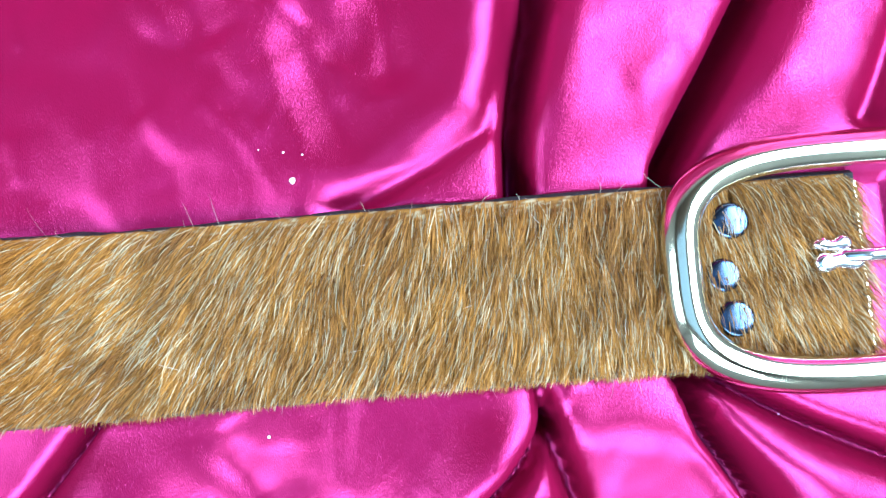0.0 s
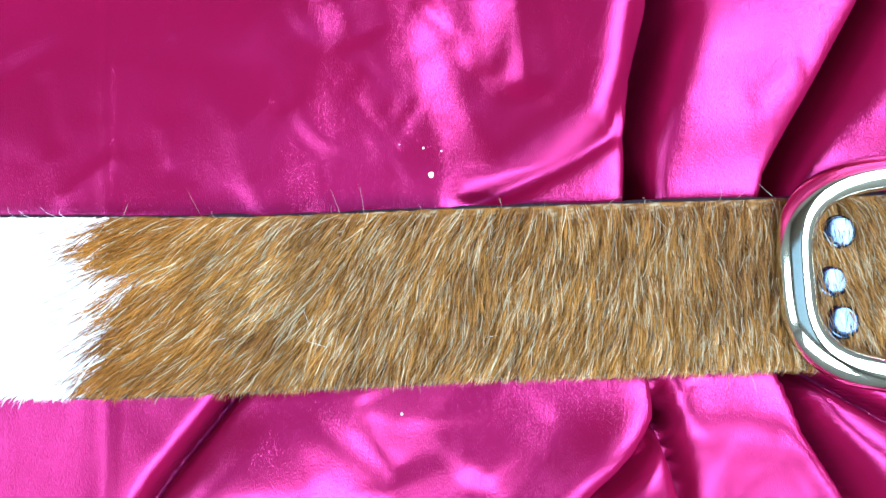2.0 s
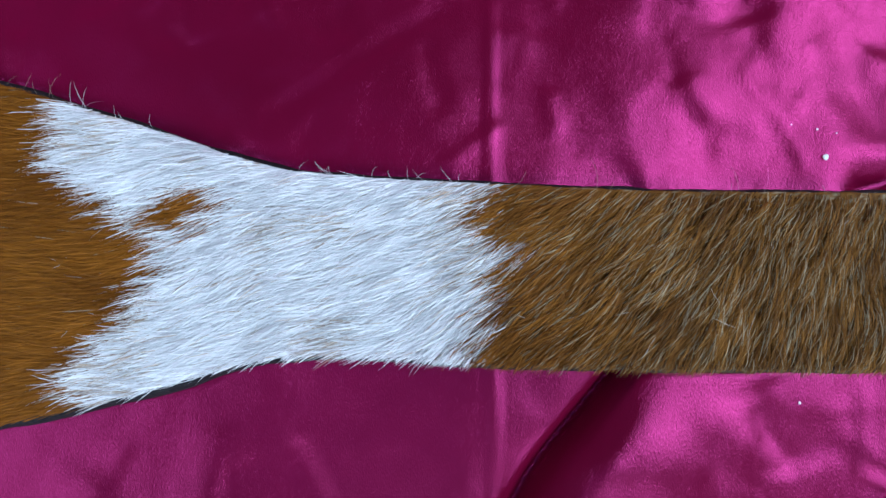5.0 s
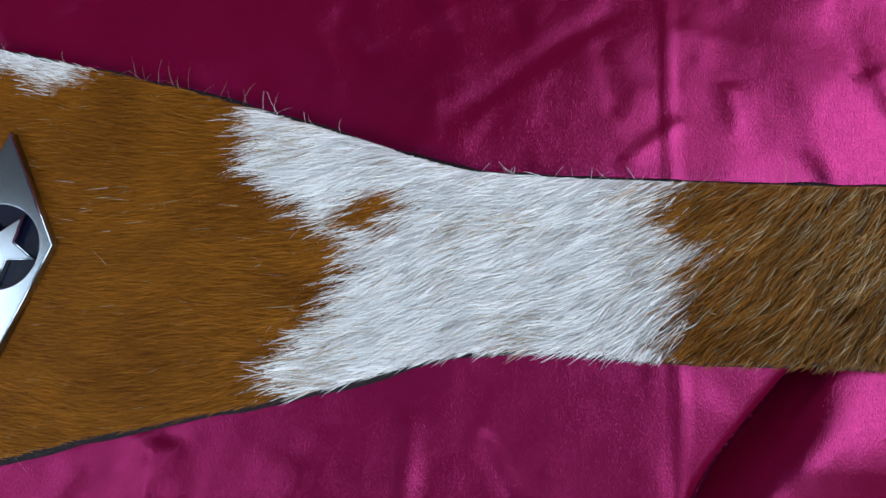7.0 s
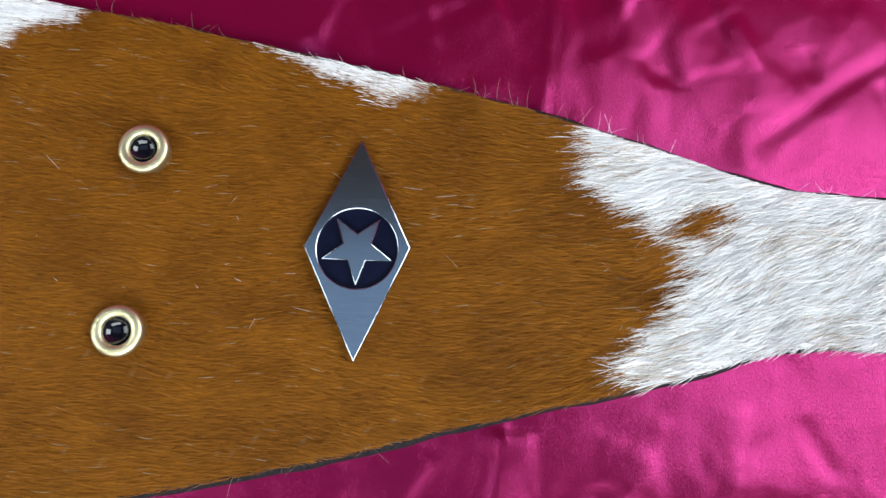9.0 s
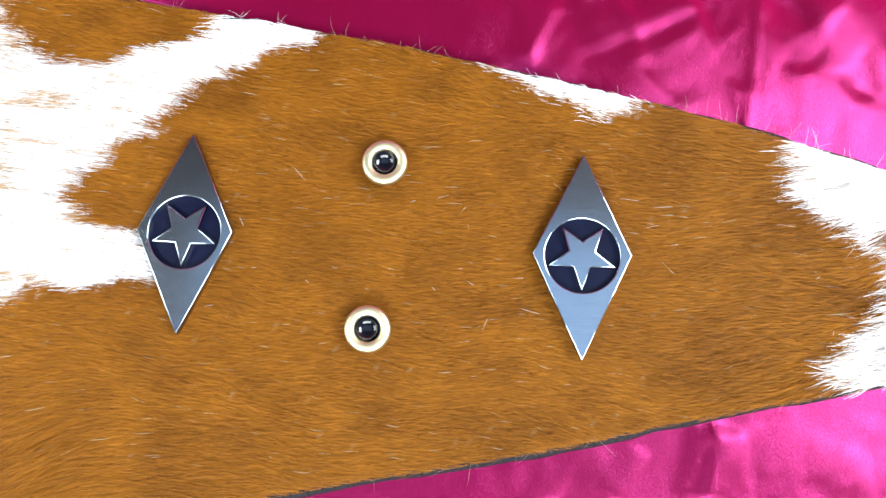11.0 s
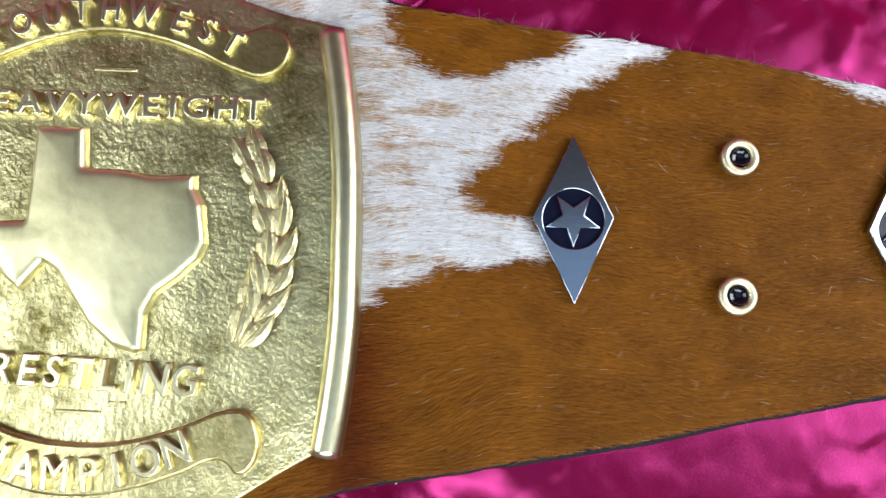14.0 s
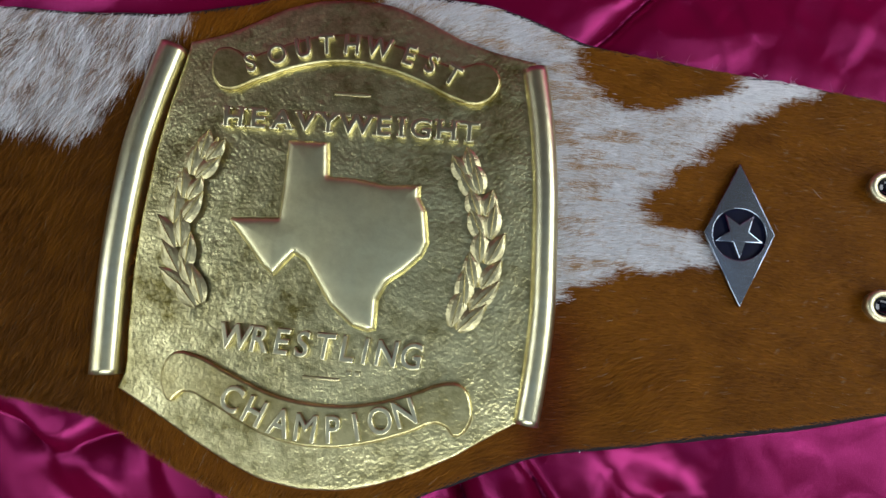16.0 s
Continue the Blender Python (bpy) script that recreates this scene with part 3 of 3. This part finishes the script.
    draw = np.interp(x, (-860, -720, -560, -480, -300, -240, -190, 100), (0.75, 0.7, 0.5, 0.4, 0.4, 0.6, 0.75, 0.8)) * (0.5 + 0.6 * tuft[(pick * 11) % 4096])
    draw[stray], draw[loose] = 0, 0
    pull_u, pull_v = (mid_u - across) * draw, (mid_v - down) * draw * 0.5
    pull_x, pull_y = -np.sin(lie) * pull_u + np.cos(lie) * pull_v, np.cos(lie) * pull_u + np.sin(lie) * pull_v
    lift = lift * (0.65 + 0.8 * tuft[(pick * 17) % 4096])
    px, py = np.zeros((n, 4)), np.zeros((n, 4))
    px[:, 0], py[:, 0] = x, y
    for k in range(1, 4):
        a = ang + bend * (steps[k] + steps[k - 1]) / 2
        px[:, k] = px[:, k - 1] + np.cos(a) * length * (steps[k] - steps[k - 1])
        py[:, k] = py[:, k - 1] + np.sin(a) * length * (steps[k] - steps[k - 1])
    px, py = px + pull_x[:, None] * steps[None] ** 1.3, py + pull_y[:, None] * steps[None] ** 1.3
    pz = SKIN + lift[:, None] * rise[None] + 0.05
    pz[loose, 0] = SKIN + lift[loose] * 0.8
    out = np.maximum(belt_bottom(px) - py, py - belt_top(px))
    pz[:-520] -= (np.clip(out, 0, 6) * 0.45)[:-520]
    side_x, side_y = -np.sin(ang), np.cos(ang)
    w = width[:, None] * np.array([0.9, 1.0, 0.75])[None] / 2
    v = np.zeros((n, 7, 3))
    for k in range(3):
        off = w[:, k]
        v[:, 2 * k] = np.stack([px[:, k] + side_x * off, py[:, k] + side_y * off, pz[:, k] + roll * off * 0.6], 1)
        v[:, 2 * k + 1] = np.stack([px[:, k] - side_x * off, py[:, k] - side_y * off, pz[:, k] - roll * off * 0.6], 1)
    v[:, 6] = np.stack([px[:, 3], py[:, 3], pz[:, 3]], 1)
    f = np.array([[0, 1, 3], [0, 3, 2], [2, 3, 5], [2, 5, 4], [4, 5, 6]])
    faces = (np.arange(n)[:, None, None] * 7 + f[None]).reshape(-1, 3)
    me = np_mesh("fur", v.reshape(-1, 3) * MM, faces, FUR)
    shade = 0.86 + 0.28 * rng.random(n)
    shade = shade * (1 + (0.10 + 0.18 * np.clip(strap, 0, 1)) * (tuft[(pick * 13) % 4096] * 2 - 1))
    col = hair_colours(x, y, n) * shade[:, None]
    col[loose] = (0.50, 0.44, 0.36)
    col[stray] = col[stray] * 0.6 + 0.14
    rgba = np.ones((n, 7, 4), np.float32)
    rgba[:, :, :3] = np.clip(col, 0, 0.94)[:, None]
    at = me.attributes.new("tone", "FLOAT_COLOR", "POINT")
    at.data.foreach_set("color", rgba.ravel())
    return me


def hide_mesh():
    """The tanned skin under the hair: a sheet from edge to edge."""
    xs, vs = np.arange(BELT_LEFT, BELT_RIGHT + 0.1, 1.5), np.linspace(0, 1, 90)
    gx2, gv = np.meshgrid(xs, vs, indexing="ij")
    lo, hi = belt_bottom(gx2) + 0.5, belt_top(gx2) - 0.5
    gy2 = lo + (hi - lo) * gv
    z = SKIN + 0.25 * vnoise(gx2 / 3, gy2 / 3, 2) - 1.0 * (np.abs(gv - 0.5) > 0.4999)
    me = np_mesh("hide", np.stack([gx2, gy2, z], -1).reshape(-1, 3) * MM, grid_faces(len(xs), len(vs)), FUR)
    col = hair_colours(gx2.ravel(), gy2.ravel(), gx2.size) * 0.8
    at = me.attributes.new("tone", "FLOAT_COLOR", "POINT")
    at.data.foreach_set("color", np.concatenate([col, np.ones((len(col), 1))], 1).astype(np.float32).ravel())
    return me


def backing_mesh():
    """Black leather sheet under the hide, a little wider, with a worn edge."""
    xs = np.arange(BELT_LEFT - 1, BELT_RIGHT + 1.6, 2.0)
    wob = 0.35 * vnoise(xs / 9, xs * 0, 3)
    lo, hi = belt_bottom(xs) - 0.9 + wob, belt_top(xs) + 0.1 + wob
    ring = [(lo + 0.3, 0.2), (lo - 0.1, 1.0), (lo, 3.2), (lo + 0.9, 4.3), (hi - 0.9, 4.3), (hi, 3.2), (hi + 0.1, 1.0), (hi - 0.3, 0.2)]
    v = np.stack([np.stack([xs, yy, np.full_like(xs, zz)], -1) for yy, zz in ring], 1)
    n, k = len(xs), len(ring)
    i, j = np.meshgrid(np.arange(n - 1), np.arange(k), indexing="ij")
    f = np.stack([i * k + j, i * k + (j + 1) % k, (i + 1) * k + (j + 1) % k, (i + 1) * k + j], -1).reshape(-1, 4)
    return np_mesh("leather_backing", v.reshape(-1, 3) * MM, f, LEATHER, False)


part("leather_backing", backing_mesh(), None, belt, "black leather backing with a worn edge")
part("hide", hide_mesh(), None, belt, "tanned cowhide skin under the hair")
tagged(part("fur", fur_mesh(), None, belt, "short brown and white cow hair, combed along the belt"), kind="stuff")

# ---- belt buckle ----


def buckle_path(cx, cy, hw, hh, z, power=3.4, n=96):
    a = np.linspace(0, 2 * math.pi, n, endpoint=False)
    c, s = np.cos(a), np.sin(a)
    return np.stack([cx + hw * np.sign(c) * np.abs(c) ** (2 / power), cy + hh * np.sign(s) * np.abs(s) ** (2 / power), np.full(n, z)], 1)


section = [(-4.2, -1.6), (-4.5, -0.2), (-4.2, 1.0), (-3.6, 1.7), (-2.6, 2.3), (-0.6, 2.9), (0.8, 2.7), (2.2, 2.0), (3.5, 0.9), (4.3, -0.4), (4.4, -1.2), (3.8, -1.9), (0, -2.3)]
buckle = part("buckle", sweep(buckle_path(102, 2.0, 47, 26.6, 9.2), section, "buckle", BUCKLE), None, belt, "large polished pale brass belt buckle frame")
part("centre_bar", sweep([(101, y, 2.6) for y in np.linspace(-19, 21, 12)], [(1.8 * math.cos(a), 1.8 * math.sin(a)) for a in np.linspace(0, 2 * math.pi, 10, endpoint=False)], "centre_bar", BUCKLE, False), None, buckle)
prong_path = [(x, 2.8 - 0.012 * (x - 91), 9.4 + 1.5 * math.sin((x - 91) / 62 * math.pi) - 4 * math.exp(-(x - 91) / 1.8)) for x in np.linspace(91, 153, 24)]
part("prong", sweep(prong_path, [(1.7 * math.cos(a), 1.5 * math.sin(a)) for a in np.linspace(0, 2 * math.pi, 12, endpoint=False)], "prong", CHROME, False), None, buckle, "chrome buckle prong")
for outline in ([(86.4, 5.6), (88.4, 7.7), (91, 7.0), (93.4, 7.9), (95.6, 6.6), (95.4, 4.9), (92.6, 4.4), (88.2, 4.5)], [(86.6, 0.4), (87.4, 3.4), (91, 3.7), (97.6, 4.1), (98.6, 2.0), (97.0, -0.4), (92, -0.2), (88.4, -0.9)]):
    part("prong_loop", shape_mesh("prong_loop", [outline], 5.4, 9.4, 1.3, CHROME, True, 3), None, buckle, "bent chrome loop holding the prong")
for x, y, r in ((68.6, 13.1, 4.5), (65.7, 0.2, 4.1), (67.6, -10.2, 4.5)):
    rivet = part("rivet", lathe([(0, 7.5), (r * 0.5, 7.47), (r * 0.8, 7.36), (r * 0.9, 7.2), (r * 0.98, 6.8), (r, 6.3), (r * 0.9, 5.6), (r * 0.9, 4.0)], NICKEL, "rivet"), NICKEL, belt, "dark shiny domed rivet")
    rivet.location = (x * MM, y * MM, 0)

# ---- star diamonds and eyelets ----


def circle(cx, cy, r, n=48):
    return [(cx + r * math.cos(2 * math.pi * k / n), cy + r * math.sin(2 * math.pi * k / n)) for k in range(n)]


def star_outline(r, inner):
    return [((r if k % 2 == 0 else inner) * math.cos(math.radians(-90 + 36 * k)), (r if k % 2 == 0 else inner) * math.sin(math.radians(-90 + 36 * k))) for k in range(10)]


def diamond_plate(cx, cy, turn):
    rim = shape_mesh("star_diamond", [[(0, 32.2), (15.4, 0.6), (0.4, -32.2), (-15.4, 0.2)], circle(0, 0, 11.6)], 5.6, 8.4, 0.35, STEEL)
    ob = part("star_diamond", rim, None, belt, "brushed steel diamond-shaped plate with a raised star")
    ob.matrix_basis = pose(cx * MM, cy * MM, 0, 0, 0, turn)
    part("enamel_disc", shape_mesh("enamel_disc", [circle(0, 0, 11.8)], 5.2, 6.7, 0.1, ENAMEL), None, ob, "black enamel ground round the star")
    part("star", shape_mesh("star", [star_outline(10.9, 4.4)], 6.5, 8.5, 0.4, STEEL), None, ob, "raised steel five-pointed star")
    return ob


diamond_plate(-304.4, -0.4, 0.6)
diamond_plate(-430.2, 0.6, 0.5)
for x, y in ((-367.7, 26.0), (-369.6, -26.5)):
    ring = part("eyelet", lathe([(6.1, 4.5), (6.2, 7.6), (7.0, 8.2), (7.25, 8.9), (7.1, 9.7), (6.6, 10.2), (5.6, 10.35), (4.5, 10.2), (4.05, 9.7), (3.95, 6.5)], BRASS_EYELET, "eyelet"), BRASS_EYELET, belt, "raised round brass eyelet")
    ring.location = (x * MM, y * MM, 0)
    part("dark_cup", lathe([(0, 7.0), (1.6, 7.1), (3.0, 7.7), (4.0, 9.0)], GLOSS_BLACK, "dark_cup"), GLOSS_BLACK, ring, "glossy black hollow of the eyelet")

# ---- brass plate ----
CX = -611.0          # centre of the plate
PLATE_TOP = ((-100, 74), (-78, 75.5), (-60, 81), (-46, 88), (-33, 95), (-18, 99.5), (0, 101), (18, 99), (36, 91.5), (52, 83.5), (68, 78.4), (88, 74.5), (101, 72))
PLATE_LOW = ((-95, -87), (-71, -99.5), (-54, -108.7), (-38, -116.6), (-22, -123), (-4, -125.6), (13, -124.7), (27, -121.6), (43, -115.5), (62, -106), (73, -98.5), (87, -90), (101, -84))
PLATE_LEFT = ((-90, -93), (-79, -89), (-56, -91), (-28, -92), (-5, -91), (22, -88.5), (44, -85), (66, -80), (76, -78))
PLATE_RIGHT = ((-90, 91), (-75, 93), (-39, 94.5), (-3, 93), (35, 90), (66, 85.5), (76, 88))


def stipple(x, y):
    s = fbm(x / 1.5, y / 1.5, 4, 2) * 0.16 + 0.45 * fbm(x / 13, y / 13, 6, 2)
    return s


def plate_height(x, y):
    """Height (mm) of the cast ground of the plate at x, y from its centre."""
    return 9.6 + 0.9 * np.cos(np.clip(x / 95, -1, 1) * math.pi / 2) + stipple(x, y) * 0.42


def plate_body():
    nu, nv = 260, 270
    u, v = np.meshgrid(np.linspace(0, 1, nu), np.linspace(0, 1, nv), indexing="ij")
    top, low, left, right = smooth_curve(PLATE_TOP, 4), smooth_curve(PLATE_LOW, 4), smooth_curve(PLATE_LEFT, 5), smooth_curve(PLATE_RIGHT, 5)
    y0 = -88 + 162 * v
    x = left(y0) * (1 - u) + right(y0) * u
    y = low(x) * (1 - v) + top(x) * v
    edge = np.minimum(np.minimum(u, 1 - u) * 180, np.minimum(v, 1 - v) * 190)
    z = plate_height(x, y) - 1.3 * np.exp(-edge / 0.7) - 4.6 * (edge <= 0)
    return np_mesh("brass_plate", np.stack([x, y, z], -1).reshape(-1, 3) * MM, grid_faces(nu, nv), BRASS_CAST)


plate = part("brass_plate", plate_body(), None, belt, "large cast brass title plate with raised lettering")
plate.location = (CX * MM, 0, 0)


def bead(points, half, high):
    """A polished bar down one side of the plate: a bold roll with a lip on its inner side."""
    kx = np.array(points, float)
    y = np.linspace(kx[0, 1], kx[-1, 1], 60)
    order = np.argsort(kx[:, 1])
    x = np.interp(y, kx[order, 1], kx[order, 0])
    x = np.convolve(np.pad(x, 4, mode="reflect", reflect_type="odd"), np.ones(9) / 9, "valid")
    ring = [(half * math.cos(a), high * math.sin(a)) for a in np.linspace(math.pi, 0, 13)] + [(half, -5.5), (-half, -5.5)]
    mesh = sweep(np.stack([x, y, np.full_like(y, 9.8)], 1), ring, "side_roll", BRASS_POLISHED, False)
    bm = bmesh.new()
    bm.from_mesh(mesh)
    bmesh.ops.holes_fill(bm, edges=[e for e in bm.edges if e.is_boundary])
    bm.to_mesh(mesh)
    bm.free()
    return mesh


part("side_roll", bead(((-86, 73), (-92, 51), (-97.5, 25), (-100, -6), (-100.8, -33), (-99.6, -60), (-98.2, -83)), 6.6, 4.6), None, plate, "polished brass roll along the plate's side")
part("side_roll", bead(((86, 71), (91, 45), (94.3, 15), (95.3, -12), (96, -42), (94, -70), (91.5, -89)), 5.6, 4.6), None, plate, "polished brass roll along the plate's side")

STATE = [(-25.6, 30.3), (-5.5, 30.4), (-4, 14.3), (8, 14.2), (22, 12.2), (38.2, 13.2), (38.4, 7), (41.7, 1), (44.1, -13.6), (41.7, -19.9), (34, -27.8), (27, -33.2), (23.5, -40.7), (23.6, -54.4), (19.3, -55.5), (11.8, -53.7), (1.1, -44.9), (-6.1, -34.6), (-12, -26.4), (-16.6, -23.6), (-20.6, -28.3), (-25.1, -34.1), (-30.6, -30.3), (-36.6, -23.3), (-49.3, -9.1), (-47.6, -7.7), (-26.2, -6.3), (-25.7, 9)]


def puffed(name, outline, step, high, mat):
    """A swelling relief over a closed outline (mm from the plate's centre); its rim sinks into the plate."""
    p = np.array(outline, float)
    q = np.roll(p, -1, 0)
    gx3, gy3 = np.meshgrid(np.arange(p[:, 0].min() - 2, p[:, 0].max() + 2, step), np.arange(p[:, 1].min() - 2, p[:, 1].max() + 2, step), indexing="ij")
    best, inside = np.full(gx3.shape, 1e9), np.zeros(gx3.shape, bool)
    for (ax, ay), (bx, by) in zip(p, q):
        t = np.clip(((gx3 - ax) * (bx - ax) + (gy3 - ay) * (by - ay)) / ((bx - ax) ** 2 + (by - ay) ** 2), 0, 1)
        best = np.minimum(best, np.hypot(gx3 - ax - t * (bx - ax), gy3 - ay - t * (by - ay)))
        cross = (ay > gy3) != (by > gy3)
        inside ^= cross & (gx3 < (bx - ax) * (gy3 - ay) / np.where(by == ay, 1e-9, by - ay) + ax)
    d = np.where(inside, best, -best)
    z = 9.0 + np.where(d > 0, 0.88 * high * (1 - np.exp(-d / 0.9)) + 0.12 * high * (1 - np.exp(-d / 7)), 2.6 * d)
    z += 0.10 * fbm(gx3 / 16, gy3 / 16, 3, 2)
    faces = grid_faces(*gx3.shape)
    faces = faces[d.ravel()[faces].max(1) > -1.0]
    return np_mesh(name, np.stack([gx3, gy3, z], -1).reshape(-1, 3) * MM, faces, mat)


part("state_map", puffed("state_map", STATE, 0.5, 5.4, BRASS_MAP), None, plate, "smooth raised brass map of a state")

UPPER = [(-57.9, 51.7), (-42.2, 57.1), (-24.3, 64.2), (-3.5, 68), (17.6, 65.5), (33.5, 60.5), (49.4, 53.4), (62.2, 51.6), (70.4, 60.1), (68.7, 68.1), (60.8, 71.6), (53, 69.5), (48.2, 69.3), (35, 73.6), (16.3, 79.2), (-5.1, 81.8), (-25.9, 77.3), (-38.8, 72), (-49.3, 69), (-54, 71.6), (-60, 72.6), (-64.5, 70), (-65.2, 63), (-63, 55.5)]
LOWER = [(-66, -70.5), (-58, -70.5), (-39, -77.8), (-17.9, -85.4), (2.2, -87.6), (21.6, -85.8), (40.5, -80), (56.8, -73.9), (62.8, -74.6), (67.4, -81.3), (66.8, -92.5), (61, -96.5), (57, -93), (53, -91.8), (41.8, -96.5), (23.1, -103), (3.9, -106.1), (-16, -104.5), (-31.7, -98.9), (-47.9, -90.9), (-59, -87.4), (-62.5, -89.5), (-65, -92), (-69.4, -87), (-70.5, -78)]
upper = part("banner", shape_mesh("banner", [UPPER], 9.2, 13.0, 1.3, BRASS_RIBBON, True), None, plate, "raised curved brass ribbon along the top")
lower = part("banner", shape_mesh("banner", [LOWER], 9.2, 13.0, 1.3, BRASS_RIBBON, True), None, plate, "raised curved brass ribbon along the bottom")


def letter(text, x, y, turn, tall, wide, low, high, slant=0.0):
    cu = bpy.data.curves.new("letter", "FONT")
    cu.body, cu.align_x, cu.align_y, cu.size = text, "CENTER", "BOTTOM_BASELINE", tall * MM / 0.70
    cu.resolution_u, cu.shear = 4, slant
    me = solid("letter", cu, low, high, 0.55, BRASS_POLISHED, 2, 0.5)
    me.transform(Matrix.Diagonal((wide, 1, 1, 1)))
    ob = part("letter", me, None, plate)
    ob.matrix_basis = pose(x * MM, y * MM, 0, 0, 0, turn)
    return ob


def arc_word(word, xs, ys, tall, wide, low, high):
    slope = np.gradient(np.array(ys), np.array(xs))
    for c, x, y, s in zip(word, xs, ys, slope):
        a = math.atan(s)
        letter(c, x + math.sin(a) * tall / 2, y - math.cos(a) * tall / 2, math.degrees(a), tall, wide, low, high)


arc_word("SOUTHWEST", (-46, -33.8, -21.9, -11, 0.9, 13.5, 27.9, 38.5, 48.6), (64.7, 69.4, 73.2, 75.4, 76, 75.2, 72.4, 68.9, 64.1), 9.2, 0.85, 11.4, 15.2)
arc_word("CHAMPION", (-36.7, -26, -14.2, -3, 8.7, 18.8, 28.9, 39.1), (-87.8, -92.6, -96.2, -97.6, -97.2, -95.3, -91.8, -87.6), 11.2, 0.85, 11.4, 15.2)
for k, c in enumerate("HEAVYWEIGHT"):
    stems = {"H": ((-3.4, 2), (3.4, 2)), "E": ((-2.8, 2),), "A": ((-3.6, 0), (3.6, 0)), "V": ((-3.4, 1), (3.4, 1)), "Y": ((-3.2, 1), (3.2, 1), (0, 0)), "W": ((-5, 1), (5, 1)), "I": ((0, 2),), "G": (), "T": ((0, 0),)}[c]
    glyph = letter(c, (-51.5, -40, -28.5, -17.5, -6.8, 6, 18.5, 27, 36, 47.5, 58)[k], 34.4 - 0.05 * k, 0, 9.0, 1.1, 9.4, 13.5)
    for at_x, where in stems:
        for foot in ((0.4,), (8.6,), (0.4, 8.6))[where]:
            part("serif", shape_mesh("serif", [[(at_x - 2.2, foot - 0.7), (at_x + 2.2, foot - 0.7), (at_x + 2.2, foot + 0.7), (at_x - 2.2, foot + 0.7)]], 9.6, 13.2, 0.35, BRASS_POLISHED), None, glyph)
for k, c in enumerate("WRESTLING"):
    letter(c, (-39.5, -28.5, -18.5, -9, 1, 11, 19, 28.5, 39.5)[k], -66.8 - 0.3 * k, -1.5, 11.0, 0.88, 9.4, 13.6, 0.1)
for x0, x1, y, tall in ((-6, 11, 53.4, 1.8), (-7.5, 9, -76.8, 1.3), (11.5, 14, -73.6, 2.2), (15.5, 18, -73.6, 2.2)):
    part("raised_bar", shape_mesh("raised_bar", [[(x0, y - tall / 2), (x1, y - tall / 2), (x1, y + tall / 2), (x0, y + tall / 2)]], 9.6, 11.2, 0.5, BRASS_LEAF), None, plate)


def leaf(x, y, turn, length, wide, lift):
    """A pointed laurel leaf with a raised midrib."""
    n = 9
    s = np.linspace(0, 1, n)
    half = wide * np.sin(np.pi * np.clip(s * 0.93 + 0.07, 0, 1)) ** 0.85 * (1 - 0.35 * s) * 1.2
    rows = [(-1.0, 0.0), (-0.5, 0.75), (-0.06, 0.9), (0.0, 1.35), (0.06, 0.9), (0.5, 0.75), (1.0, 0.0)]
    v = [(sv * length, a * h, lift + 1.1 * b + 0.8 * math.sin(sv * 2.6)) for sv, h in zip(s, half) for a, b in rows]
    me = np_mesh("leaf", np.array(v) * MM, grid_faces(n, len(rows)), BRASS_LEAF, False)
    ob = part("leaf", me, None, plate)
    ob.matrix_basis = pose(x * MM, y * MM, 0, 0, 0, turn)
    return ob


def laurel(points):
    pts = np.array(points, float)
    s = np.linspace(0, 1, len(pts))
    for k in range(8):
        t = 0.02 + 0.88 * k / 7
        x, y = np.interp(t, s, pts[:, 0]), np.interp(t, s, pts[:, 1])
        x2, y2 = np.interp(min(1, t + 0.05), s, pts[:, 0]), np.interp(min(1, t + 0.05), s, pts[:, 1])
        turn = math.degrees(math.atan2(y2 - y, x2 - x))
        size = (18.5 - 5 * t) * (0.92 + 0.16 * rng.random())
        leaf(x - 1.6 * math.sin(math.radians(turn)), y + 1.6 * math.cos(math.radians(turn)), turn + 15 + 5 * rng.standard_normal(), size, 4.3, 10.9 + 0.12 * k)
        leaf(x + 1.6 * math.sin(math.radians(turn)), y - 1.6 * math.cos(math.radians(turn)), turn - 15 + 5 * rng.standard_normal(), size * (0.85 + 0.25 * rng.random()), 4.1, 11.2 + 0.12 * k)
    leaf(pts[-2][0] * 0.2 + pts[-1][0] * 0.8, pts[-2][1] * 0.2 + pts[-1][1] * 0.8, math.degrees(math.atan2(*(pts[-1] - pts[-2])[::-1])), 9, 2.2, 10.4)


laurel([(-57, -50), (-67, -36), (-72.5, -15), (-68, 8), (-60.5, 24)])
laurel([(57, -52), (66.5, -34), (69.5, -12), (64.5, 8), (57.5, 22)])

# ---- lint on the cloth ----


def lint(x, y, size, z):
    bm = bmesh.new()
    bmesh.ops.create_icosphere(bm, subdivisions=2, radius=size * 0.75 * MM)
    for v in bm.verts:
        v.co *= 1 + 0.5 * noise.noise(v.co * 900 + Vector((x, y, 0)))
        v.co.z *= 0.5
    ob = part("lint", bm, LINT, None)
    ob.location = (x * MM, y * MM, z * MM)
    return tagged(ob, "tiny white speck of lint on the satin", "lint", "lint on the cloth")


SPECKS = ((-37, 31.3, 1.0), (-45.4, 39.8, 0.3), (-34.2, 37.6, 0.25), (-39, 38.6, 0.3), (-46, -31.3, 0.55), (82.7, -36.6, 0.6), (-493.9, -100.5, 0.6))
for x, y, size in SPECKS:
    px_, py_ = np.array([float(x)]), np.array([float(y)])
    lint(x, y, size, float(cloth_under_belt(px_, py_, satin_height(px_, py_))[0]) + 0.3)
